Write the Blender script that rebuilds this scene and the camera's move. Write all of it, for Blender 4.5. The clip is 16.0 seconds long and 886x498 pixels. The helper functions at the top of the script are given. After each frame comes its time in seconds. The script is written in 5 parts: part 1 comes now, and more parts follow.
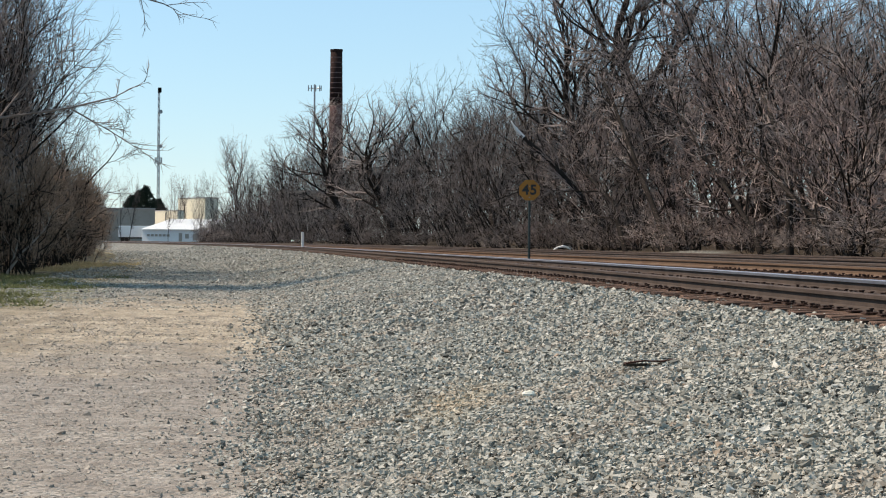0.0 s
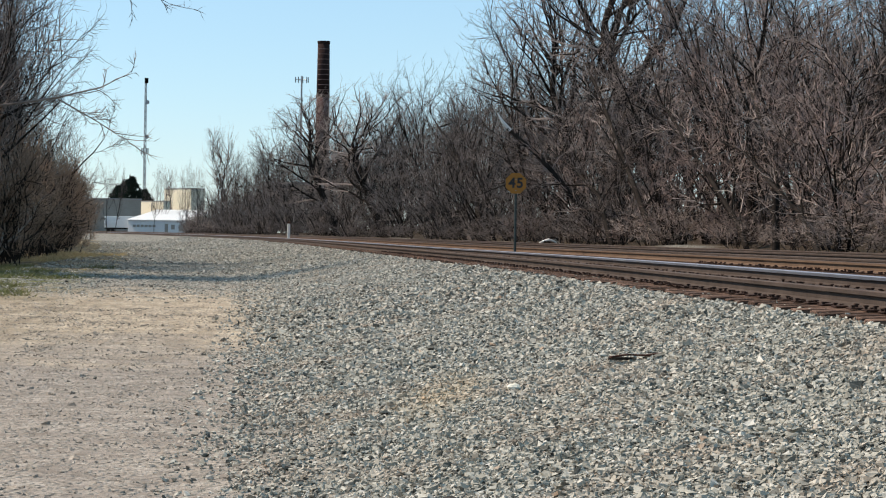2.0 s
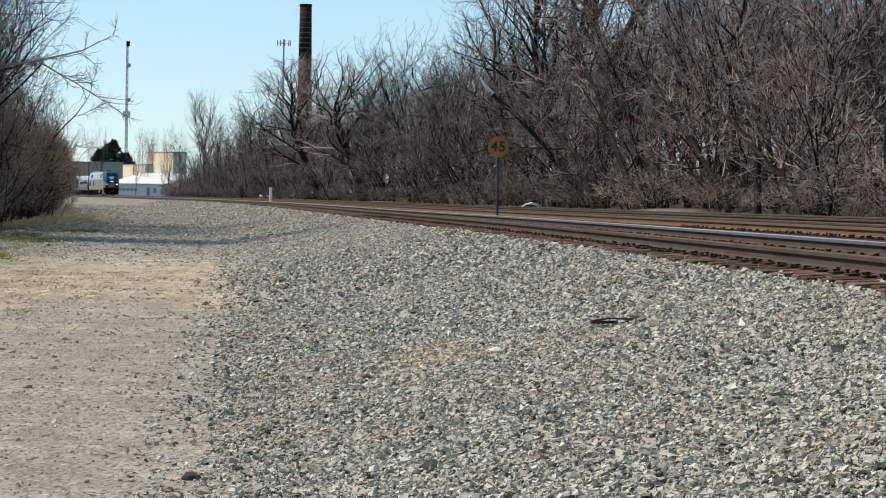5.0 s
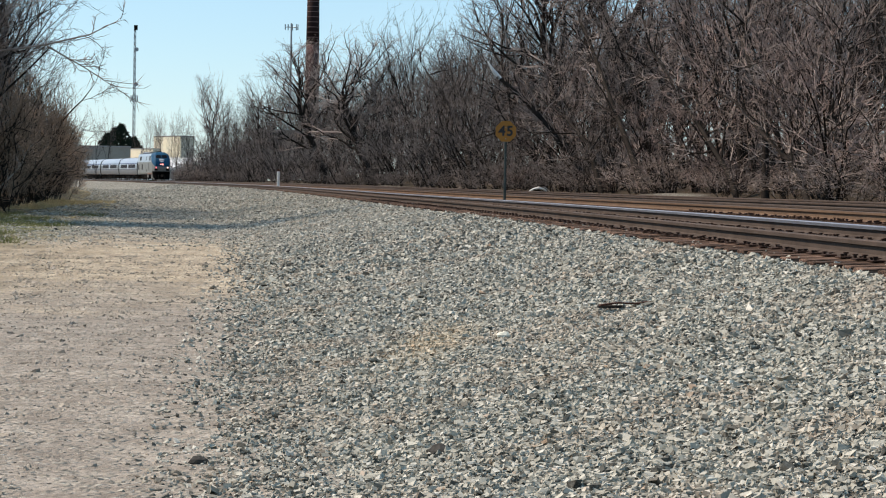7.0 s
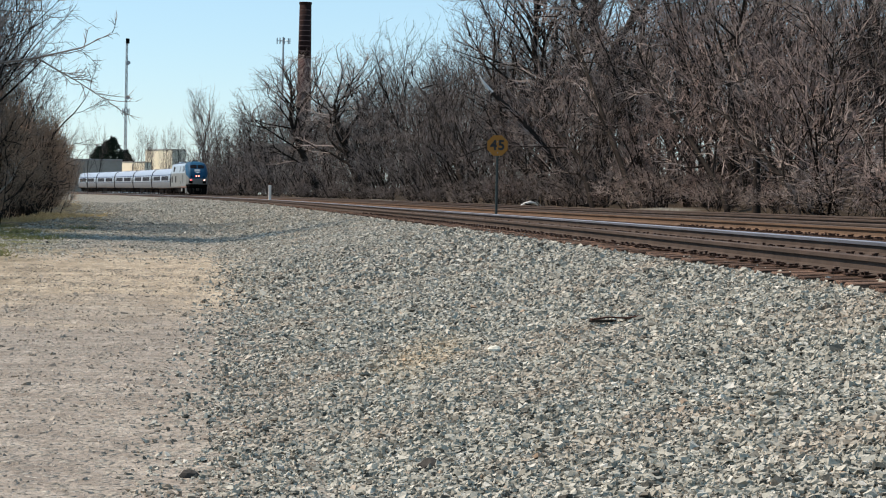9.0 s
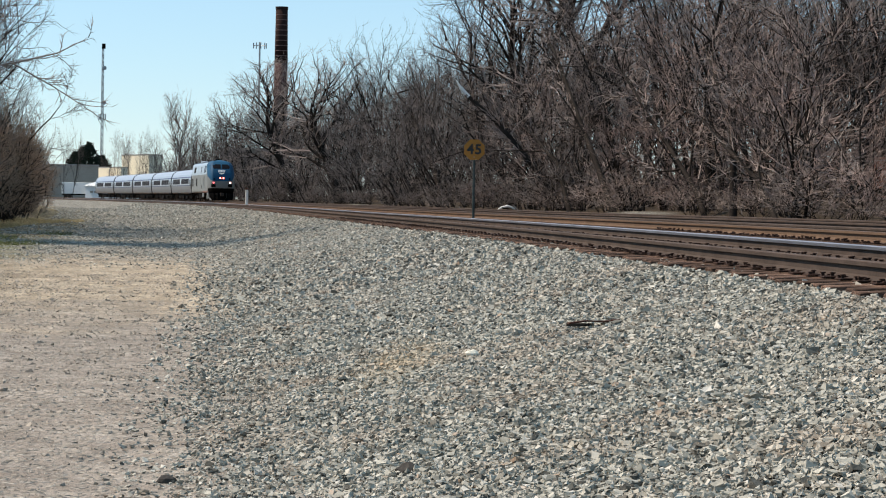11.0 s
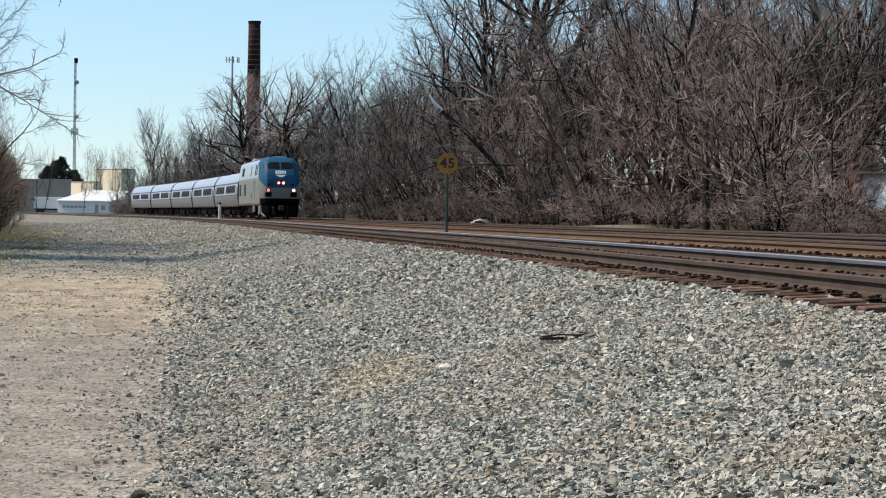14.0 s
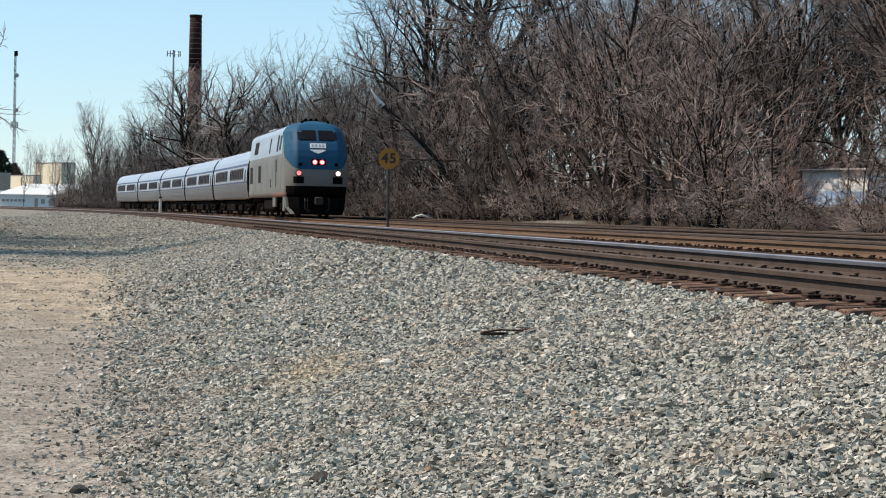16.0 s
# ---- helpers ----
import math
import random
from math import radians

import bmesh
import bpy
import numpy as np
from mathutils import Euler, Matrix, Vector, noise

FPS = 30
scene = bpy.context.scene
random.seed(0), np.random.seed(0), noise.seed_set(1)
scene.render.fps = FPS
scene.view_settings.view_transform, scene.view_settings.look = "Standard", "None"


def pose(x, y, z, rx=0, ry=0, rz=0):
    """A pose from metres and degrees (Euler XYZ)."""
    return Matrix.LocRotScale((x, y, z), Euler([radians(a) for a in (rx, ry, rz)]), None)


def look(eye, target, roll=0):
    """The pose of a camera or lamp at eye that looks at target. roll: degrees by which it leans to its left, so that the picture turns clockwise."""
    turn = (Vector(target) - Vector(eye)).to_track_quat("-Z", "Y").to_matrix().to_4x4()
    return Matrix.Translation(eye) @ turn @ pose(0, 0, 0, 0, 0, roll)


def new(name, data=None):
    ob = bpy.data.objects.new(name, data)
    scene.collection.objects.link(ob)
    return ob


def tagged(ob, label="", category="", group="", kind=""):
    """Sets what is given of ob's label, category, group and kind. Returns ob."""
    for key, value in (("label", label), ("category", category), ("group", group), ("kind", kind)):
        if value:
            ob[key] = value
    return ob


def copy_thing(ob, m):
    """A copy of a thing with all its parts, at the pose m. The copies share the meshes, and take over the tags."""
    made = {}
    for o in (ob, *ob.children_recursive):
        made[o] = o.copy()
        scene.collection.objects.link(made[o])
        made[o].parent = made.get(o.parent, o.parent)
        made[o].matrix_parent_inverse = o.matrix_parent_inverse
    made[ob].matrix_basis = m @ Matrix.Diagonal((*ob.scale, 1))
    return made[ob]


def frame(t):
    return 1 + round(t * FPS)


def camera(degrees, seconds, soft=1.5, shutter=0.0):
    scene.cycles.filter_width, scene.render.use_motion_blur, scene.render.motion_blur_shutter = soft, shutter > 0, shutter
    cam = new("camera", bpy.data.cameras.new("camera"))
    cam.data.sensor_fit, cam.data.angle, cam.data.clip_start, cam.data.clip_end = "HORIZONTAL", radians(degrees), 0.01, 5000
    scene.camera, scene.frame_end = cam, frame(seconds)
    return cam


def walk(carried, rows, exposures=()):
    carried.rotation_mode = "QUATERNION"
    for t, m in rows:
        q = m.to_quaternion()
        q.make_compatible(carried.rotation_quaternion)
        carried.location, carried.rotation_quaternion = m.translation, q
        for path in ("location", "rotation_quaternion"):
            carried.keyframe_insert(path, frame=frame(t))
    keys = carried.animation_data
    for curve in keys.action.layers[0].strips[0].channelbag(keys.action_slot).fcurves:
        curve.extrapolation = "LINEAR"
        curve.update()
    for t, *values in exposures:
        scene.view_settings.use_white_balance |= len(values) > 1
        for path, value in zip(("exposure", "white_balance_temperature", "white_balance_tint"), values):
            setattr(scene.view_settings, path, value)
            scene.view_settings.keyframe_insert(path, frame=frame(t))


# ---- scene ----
# Camera: hand-held on the spot beside the line, zoomed in, panning slowly right.
EYE = 1.55
cam = camera(22.17, 16.0, soft=1.1)
TURNS = [  # seconds, yaw, pitch, roll
    (0.0, 3.589, -0.170, 0.509),
    (0.5, 3.742, -0.290, 0.292),
    (1.0, 3.470, -0.206, 0.635),
    (1.5, 3.494, -0.481, 0.805),
    (2.0, 3.233, -0.353, 0.900),
    (2.5, 3.246, -0.530, 0.858),
    (3.0, 3.255, -0.759, 0.961),
    (3.5, 2.952, -0.821, 0.934),
    (4.0, 2.920, -1.017, 0.902),
    (6.5, 2.517, -1.461, 0.982),
    (7.0, 2.951, -1.665, 0.988),
    (7.5, 2.771, -1.931, 1.068),
    (8.0, 2.716, -1.356, 1.171),
    (10.5, 2.586, -1.249, 0.824),
    (11.0, 2.164, -1.188, 0.935),
    (11.5, 2.259, -1.255, 0.861),
    (12.0, 1.943, -1.292, 0.806),
    (12.5, 1.678, -0.839, 0.819),
    (13.0, 1.250, -0.999, 0.770),
    (13.5, 1.490, -0.772, 0.748),
    (14.0, 1.492, -0.826, 0.811),
    (14.5, 1.028, -0.905, 0.824),
    (15.0, 0.568, -0.875, 0.887),
    (15.5, -0.116, -0.796, 0.932),
    (16.0, 0.000, -0.924, 1.030),
]
walk(cam, [(t, pose(0, 0, EYE, 90 + pitch, 0, yaw) @ pose(0, 0, 0, 0, 0, roll)) for t, yaw, pitch, roll in TURNS],
     exposures=[(0.0, 0.21, 7000, 15), (16.0, 0.21, 7000, 15)])

# ---- light ----
SUN_AZ, SUN_EL = -78.0, 47.0  # degrees from +y towards +x, and above the horizon
world = bpy.data.worlds.new("world")
scene.world = world
world.use_nodes = True
wn = world.node_tree.nodes
sky = wn.new("ShaderNodeTexSky")
sky.sky_type = "NISHITA"
sky.sun_disc = False
sky.sun_elevation, sky.sun_rotation = radians(SUN_EL), radians(SUN_AZ)
sky.altitude, sky.air_density, sky.dust_density, sky.ozone_density = 100, 0.9, 0.1, 5.5
wn["Background"].inputs["Strength"].default_value = 0.12
haze = wn.new("ShaderNodeMix")
haze.data_type = "RGBA"
haze.inputs[0].default_value = 0.3
haze.inputs[7].default_value = (3.6, 7.2, 9.1, 1)
world.node_tree.links.new(sky.outputs["Color"], haze.inputs[6])
world.node_tree.links.new(haze.outputs[2], wn["Background"].inputs["Color"])
sun = new("sun", bpy.data.lights.new("sun", "SUN"))
sun.data.energy, sun.data.angle, sun.data.color = 5.0, radians(0.55), (1.0, 0.9, 0.77)
SUN_DIR = Vector((math.sin(radians(SUN_AZ)) * math.cos(radians(SUN_EL)), math.cos(radians(SUN_AZ)) * math.cos(radians(SUN_EL)), math.sin(radians(SUN_EL))))
sun.matrix_basis = look(SUN_DIR * 50, (0, 0, 0))


# ---- materials ----
def colour_ramp(nt, fac, stops):
    r = nt.nodes.new("ShaderNodeValToRGB")
    e = r.color_ramp.elements
    while len(e) < len(stops):
        e.new(0.5)
    for el, (at, c) in zip(e, stops):
        el.position, el.color = at, (*c, 1)
    nt.links.new(fac, r.inputs["Fac"])
    return r.outputs["Color"]


def noise_node(nt, vec, scale, detail=4.0, rough=0.6):
    n = nt.nodes.new("ShaderNodeTexNoise")
    n.inputs["Scale"].default_value, n.inputs["Detail"].default_value, n.inputs["Roughness"].default_value = scale, detail, rough
    nt.links.new(vec, n.inputs["Vector"])
    return n.outputs["Fac"]


def mix_rgb(nt, fac, a, b, mode="MIX"):
    m = nt.nodes.new("ShaderNodeMix")
    m.data_type, m.blend_type = "RGBA", mode
    for sock, val in ((m.inputs[0], fac), (m.inputs[6], a), (m.inputs[7], b)):
        if isinstance(val, (int, float)):
            sock.default_value = val
        elif isinstance(val, tuple):
            sock.default_value = (*val, 1)
        else:
            nt.links.new(val, sock)
    return m.outputs[2]


def math_node(nt, op, a, b=0.0, clamp=False):
    m = nt.nodes.new("ShaderNodeMath")
    m.operation, m.use_clamp = op, clamp
    for sock, val in zip(m.inputs, (a, b)):
        if isinstance(val, (int, float)):
            sock.default_value = val
        else:
            nt.links.new(val, sock)
    return m.outputs[0]


def ramp01(nt, val, lo, hi):
    m = nt.nodes.new("ShaderNodeMapRange")
    nt.links.new(val, m.inputs["Value"])
    m.inputs["From Min"].default_value, m.inputs["From Max"].default_value = lo, hi
    return m.outputs["Result"]


def start_material(name):
    m = bpy.data.materials.new(name)
    m.use_nodes = True
    return m, m.node_tree, m.node_tree.nodes["Principled BSDF"]


def add_bump(nt, bsdf, height, strength, distance):
    b = nt.nodes.new("ShaderNodeBump")
    b.inputs["Strength"].default_value, b.inputs["Distance"].default_value = strength, distance
    nt.links.new(height, b.inputs["Height"])
    nt.links.new(b.outputs["Normal"], bsdf.inputs["Normal"])


def plain(name, a, b, rough=0.7, metal=0.0, big=0.6, fine=12.0, bump=0.2, dist=0.01, vary=0.0, island=0.0, spec=None):
    """A surface of two tones, mottled at two scales, with fine relief; vary: spread from thing to thing; island: from piece to piece."""
    m, nt, bsdf = start_material(name)
    co = nt.nodes.new("ShaderNodeTexCoord").outputs["Object"]
    n1, n2 = noise_node(nt, co, big), noise_node(nt, co, fine, 5, 0.65)
    f = math_node(nt, "ADD", math_node(nt, "MULTIPLY", n1, 0.55), math_node(nt, "MULTIPLY", n2, 0.45))
    c = mix_rgb(nt, ramp01(nt, f, 0.36, 0.64), a, b)
    if vary or island:
        if vary:
            r, k = nt.nodes.new("ShaderNodeObjectInfo").outputs["Random"], vary
        else:
            r, k = nt.nodes.new("ShaderNodeNewGeometry").outputs["Random Per Island"], island
        h = nt.nodes.new("ShaderNodeHueSaturation")
        nt.links.new(c, h.inputs["Color"])
        nt.links.new(math_node(nt, "ADD", math_node(nt, "MULTIPLY", r, 2 * k), 1 - k), h.inputs["Value"])
        c = h.outputs["Color"]
    nt.links.new(c, bsdf.inputs["Base Color"])
    nt.links.new(math_node(nt, "ADD", math_node(nt, "MULTIPLY", n2, 0.25), rough - 0.12), bsdf.inputs["Roughness"])
    bsdf.inputs["Metallic"].default_value = metal
    bsdf.inputs["Specular IOR Level"].default_value = spec if spec is not None else 0.08 if rough > 0.65 else 0.4
    if bump:
        add_bump(nt, bsdf, n2, bump, dist)
    return m


def glow(name, colour, strength):
    m, nt, bsdf = start_material(name)
    bsdf.inputs["Base Color"].default_value = (*colour, 1)
    bsdf.inputs["Emission Color"].default_value = (*colour, 1)
    bsdf.inputs["Emission Strength"].default_value = strength
    return m


def ground_material():
    """Stone ballast, dirt lane, grass and leaf litter, laid out along (u) and across (p) the line, held in the UV map in metres."""
    m, nt, bsdf = start_material("ground")
    uv = nt.nodes.new("ShaderNodeUVMap")
    uv.uv_map = "line"
    sep = nt.nodes.new("ShaderNodeSeparateXYZ")
    nt.links.new(uv.outputs["UV"], sep.inputs[0])
    u, p = sep.outputs["X"], sep.outputs["Y"]
    co = nt.nodes.new("ShaderNodeTexCoord").outputs["Object"]
    n_big, n_mid, n_fine = noise_node(nt, co, 0.22, 5), noise_node(nt, co, 1.3, 5, 0.7), noise_node(nt, co, 18, 4, 0.7)
    vor = nt.nodes.new("ShaderNodeTexVoronoi")
    vor.inputs["Scale"].default_value = 22
    nt.links.new(co, vor.inputs["Vector"])
    cell = nt.nodes.new("ShaderNodeSeparateColor")
    nt.links.new(vor.outputs["Color"], cell.inputs[0])
    stone = colour_ramp(nt, cell.outputs[0], [(0.0, (0.16, 0.155, 0.13)), (0.35, (0.3, 0.295, 0.255)), (0.7, (0.43, 0.42, 0.365)), (1.0, (0.6, 0.58, 0.51))])
    gap = ramp01(nt, vor.outputs["Distance"], 0.6, 0.3)
    stone = mix_rgb(nt, gap, mix_rgb(nt, 0.7, stone, (0.07, 0.065, 0.055)), stone)
    n_weed = noise_node(nt, co, 3.2, 6, 0.75)
    stone = mix_rgb(nt, ramp01(nt, n_weed, 0.5, 0.66), stone, mix_rgb(nt, 0.5, stone, (0.13, 0.125, 0.09)))
    stone = mix_rgb(nt, ramp01(nt, n_mid, 0.6, 0.42), stone, mix_rgb(nt, 0.25, stone, (0.62, 0.6, 0.55)))
    dirt = mix_rgb(nt, ramp01(nt, n_mid, 0.4, 0.6), (0.25, 0.212, 0.178), (0.44, 0.39, 0.335))
    dirt = mix_rgb(nt, ramp01(nt, n_fine, 0.35, 0.7), dirt, mix_rgb(nt, 0.5, dirt, (0.3, 0.28, 0.25)))
    sand = mix_rgb(nt, ramp01(nt, n_mid, 0.4, 0.6), (0.4, 0.32, 0.22), (0.62, 0.515, 0.38))
    n_grit = noise_node(nt, co, 7, 5, 0.75)
    rut_map = nt.nodes.new("ShaderNodeMapping")
    rut_map.inputs["Scale"].default_value = (0.35, 2.2, 1.0)
    nt.links.new(uv.outputs["UV"], rut_map.inputs["Vector"])
    n_rut = noise_node(nt, rut_map.outputs["Vector"], 1.0, 6, 0.7)
    dirt = mix_rgb(nt, ramp01(nt, n_grit, 0.44, 0.62), dirt, mix_rgb(nt, 0.55, dirt, (0.15, 0.125, 0.1)))
    dirt = mix_rgb(nt, ramp01(nt, n_rut, 0.5, 0.62), dirt, mix_rgb(nt, 0.35, dirt, (0.2, 0.17, 0.14)))
    sand = mix_rgb(nt, ramp01(nt, n_rut, 0.47, 0.6), sand, mix_rgb(nt, 0.6, sand, (0.24, 0.19, 0.13)))
    sand = mix_rgb(nt, ramp01(nt, n_grit, 0.5, 0.66), sand, mix_rgb(nt, 0.4, sand, (0.22, 0.18, 0.13)))
    stone = mix_rgb(nt, ramp01(nt, n_grit, 0.47, 0.6), stone, mix_rgb(nt, 0.55, stone, (0.12, 0.115, 0.09)))
    wob = math_node(nt, "SUBTRACT", n_big, 0.5)
    uw = math_node(nt, "ADD", u, math_node(nt, "MULTIPLY", wob, 26))
    lane = math_node(nt, "MULTIPLY", ramp01(nt, uw, 26, 33), ramp01(nt, uw, 66, 52))
    base = mix_rgb(nt, math_node(nt, "MULTIPLY", lane, 0.8), dirt, sand)
    # the lane goes over into loose stone at the toe of the ballast and farther along the line
    pw = math_node(nt, "ADD", p, math_node(nt, "MULTIPLY", math_node(nt, "SUBTRACT", n_mid, 0.5), 1.6))
    far = ramp01(nt, math_node(nt, "ADD", u, math_node(nt, "MULTIPLY", wob, 34)), 54, 70)
    mixed = math_node(nt, "MAXIMUM", ramp01(nt, pw, -0.1, 0.8), math_node(nt, "MULTIPLY", far, 0.85))
    mixed = math_node(nt, "MAXIMUM", mixed, math_node(nt, "MULTIPLY", ramp01(nt, cell.outputs[1], 0.62, 0.7), 0.55))
    # shade in the gaps between the loose stones is painted into the bed
    gap_shade = math_node(nt, "MULTIPLY", ramp01(nt, u, 48, 34), ramp01(nt, pw, 0.6, 2.2))
    stone = mix_rgb(nt, math_node(nt, "MULTIPLY", gap_shade, 0.8), stone, mix_rgb(nt, n_grit, (0.075, 0.068, 0.058), (0.15, 0.138, 0.118)))
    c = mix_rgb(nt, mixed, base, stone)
    # thin dry weeds and grass towards the bushes
    grass = mix_rgb(nt, n_fine, (0.085, 0.1, 0.035), (0.2, 0.19, 0.08))
    straw = mix_rgb(nt, n_fine, (0.26, 0.2, 0.1), (0.42, 0.34, 0.19))
    dead = mix_rgb(nt, n_fine, (0.05, 0.04, 0.028), (0.16, 0.125, 0.085))
    patchy = mix_rgb(nt, ramp01(nt, n_rut, 0.44, 0.56), dead, straw)
    turf = mix_rgb(nt, ramp01(nt, uw, 72, 88), grass, patchy)
    edge = math_node(nt, "ADD", p, math_node(nt, "MULTIPLY", wob, 5))
    g = math_node(nt, "MULTIPLY", ramp01(nt, edge, -4.2, -5.8), ramp01(nt, u, 46, 54))
    c = mix_rgb(nt, math_node(nt, "MULTIPLY", g, ramp01(nt, n_mid, 0.3, 0.5)), c, turf)
    # trodden earth along the bushes' side of the lane
    worn = math_node(nt, "MULTIPLY", ramp01(nt, edge, -2.6, -6.0), math_node(nt, "MULTIPLY", ramp01(nt, u, 18, 30), ramp01(nt, u, 66, 58)))
    c = mix_rgb(nt, math_node(nt, "MULTIPLY", worn, ramp01(nt, n_rut, 0.3, 0.62)), c, mix_rgb(nt, n_grit, (0.15, 0.125, 0.085), (0.27, 0.22, 0.155)))
    # rust-stained bed under the rails
    bed = mix_rgb(nt, n_mid, (0.085, 0.055, 0.036), (0.16, 0.104, 0.068))
    b = math_node(nt, "MULTIPLY", ramp01(nt, p, 4.5, 4.9), ramp01(nt, p, 18.0, 17.0))
    c = mix_rgb(nt, math_node(nt, "MULTIPLY", b, 0.8), c, bed)
    strip = math_node(nt, "MULTIPLY", ramp01(nt, p, 7.3, 7.7), ramp01(nt, p, 9.0, 8.6))
    c = mix_rgb(nt, math_node(nt, "MULTIPLY", strip, 0.75), c, mix_rgb(nt, n_mid, (0.3, 0.175, 0.09), (0.42, 0.26, 0.15)))
    litter = mix_rgb(nt, n_fine, (0.045, 0.034, 0.025), (0.12, 0.09, 0.062))
    c = mix_rgb(nt, ramp01(nt, edge, 17.2, 19.0), c, litter)
    c = mix_rgb(nt, ramp01(nt, edge, -9.0, -12.0), c, litter)
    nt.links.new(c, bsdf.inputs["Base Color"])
    bsdf.inputs["Roughness"].default_value = 0.92
    bsdf.inputs["Specular IOR Level"].default_value = 0.08
    h = math_node(nt, "ADD", math_node(nt, "MULTIPLY", math_node(nt, "MULTIPLY", vor.outputs["Distance"], -1.0), math_node(nt, "ADD", mixed, 0.15)), math_node(nt, "ADD", math_node(nt, "MULTIPLY", n_fine, 0.35), math_node(nt, "MULTIPLY", n_grit, 0.8)))
    add_bump(nt, bsdf, h, 1.0, 0.06)
    return m


def stone_material():
    m, nt, bsdf = start_material("ballast_stone")
    rnd = nt.nodes.new("ShaderNodeNewGeometry").outputs["Random Per Island"]
    co = nt.nodes.new("ShaderNodeTexCoord").outputs["Object"]
    c = colour_ramp(nt, rnd, [(0.0, (0.045, 0.042, 0.036)), (0.15, (0.13, 0.127, 0.108)), (0.28, (0.29, 0.28, 0.236)), (0.65, (0.43, 0.415, 0.355)), (0.9, (0.5, 0.485, 0.42)), (0.975, (0.66, 0.635, 0.57)), (1.0, (0.36, 0.25, 0.17))])
    tan = noise_node(nt, co, 0.7, 4)
    c = mix_rgb(nt, ramp01(nt, tan, 0.5, 0.68), c, mix_rgb(nt, 0.5, c, (0.4, 0.31, 0.235)))
    c = mix_rgb(nt, ramp01(nt, noise_node(nt, co, 60, 3), 0.4, 0.7), c, mix_rgb(nt, 0.5, c, (0.2, 0.2, 0.18)))
    # a patch of tan earth spilt on the bank
    long = nt.nodes.new("ShaderNodeMapping")
    long.inputs["Scale"].default_value = (1.0, 0.22, 0.0)
    nt.links.new(co, long.inputs["Vector"])
    sub = nt.nodes.new("ShaderNodeVectorMath")
    sub.operation = "DISTANCE"
    nt.links.new(long.outputs["Vector"], sub.inputs[0])
    sub.inputs[1].default_value = (-1.0, 17.9 * 0.22, 0.0)
    spill = ramp01(nt, math_node(nt, "ADD", sub.outputs["Value"], math_node(nt, "MULTIPLY", noise_node(nt, co, 1.6, 4), 0.7)), 0.85, 0.4)
    c = mix_rgb(nt, math_node(nt, "MULTIPLY", spill, 0.48), c, (0.46, 0.35, 0.22))
    nt.links.new(c, bsdf.inputs["Base Color"])
    bsdf.inputs["Roughness"].default_value = 0.9
    bsdf.inputs["Specular IOR Level"].default_value = 0.1
    add_bump(nt, bsdf, noise_node(nt, co, 90, 3), 0.4, 0.004)
    return m


def tie_material():
    """Old creosoted timber, split along the grain and dusted with rust."""
    m, nt, bsdf = start_material("tie")
    co = nt.nodes.new("ShaderNodeTexCoord").outputs["Object"]
    grain = nt.nodes.new("ShaderNodeMapping")
    grain.inputs["Scale"].default_value = (1.5, 30.0, 30.0)
    nt.links.new(co, grain.inputs["Vector"])
    info = nt.nodes.new("ShaderNodeObjectInfo").outputs["Random"]
    n1, n2 = noise_node(nt, grain.outputs["Vector"], 1.0, 4, 0.65), noise_node(nt, co, 5.0, 4)
    c = mix_rgb(nt, ramp01(nt, n2, 0.35, 0.65), (0.09, 0.056, 0.042), (0.21, 0.132, 0.096))
    c = mix_rgb(nt, ramp01(nt, n1, 0.47, 0.4), c, (0.012, 0.009, 0.008))
    h = nt.nodes.new("ShaderNodeHueSaturation")
    nt.links.new(c, h.inputs["Color"])
    nt.links.new(math_node(nt, "ADD", math_node(nt, "MULTIPLY", info, 0.8), 0.55), h.inputs["Value"])
    nt.links.new(h.outputs["Color"], bsdf.inputs["Base Color"])
    bsdf.inputs["Roughness"].default_value, bsdf.inputs["Specular IOR Level"].default_value = 0.9, 0.08
    add_bump(nt, bsdf, n1, 0.8, 0.03)
    return m


def brick_material():
    m, nt, bsdf = start_material("old_brick")
    co = nt.nodes.new("ShaderNodeTexCoord").outputs["UV"]
    br = nt.nodes.new("ShaderNodeTexBrick")
    br.inputs["Scale"].default_value = 1.0
    br.inputs["Brick Width"].default_value, br.inputs["Row Height"].default_value, br.inputs["Mortar Size"].default_value = 0.42, 0.16, 0.012
    br.inputs["Color1"].default_value, br.inputs["Color2"].default_value, br.inputs["Mortar"].default_value = (0.075, 0.026, 0.024, 1), (0.046, 0.02, 0.019, 1), (0.066, 0.045, 0.042, 1)
    nt.links.new(co, br.inputs["Vector"])
    soot = noise_node(nt, co, 0.35, 5)
    c = mix_rgb(nt, ramp01(nt, soot, 0.45, 0.7), br.outputs["Color"], (0.066, 0.031, 0.029))
    nt.links.new(c, bsdf.inputs["Base Color"])
    bsdf.inputs["Roughness"].default_value = 0.9
    add_bump(nt, bsdf, br.outputs["Fac"], -0.4, 0.02)
    return m


def dark_pane():
    m, nt, bsdf = start_material("dark_glass")
    co = nt.nodes.new("ShaderNodeTexCoord").outputs["Object"]
    nt.links.new(mix_rgb(nt, noise_node(nt, co, 2.0), (0.008, 0.009, 0.012), (0.02, 0.022, 0.027)), bsdf.inputs["Base Color"])
    bsdf.inputs["Roughness"].default_value, bsdf.inputs["Specular IOR Level"].default_value = 0.2, 0.03
    bsdf.inputs["IOR"].default_value = 1.12
    return m


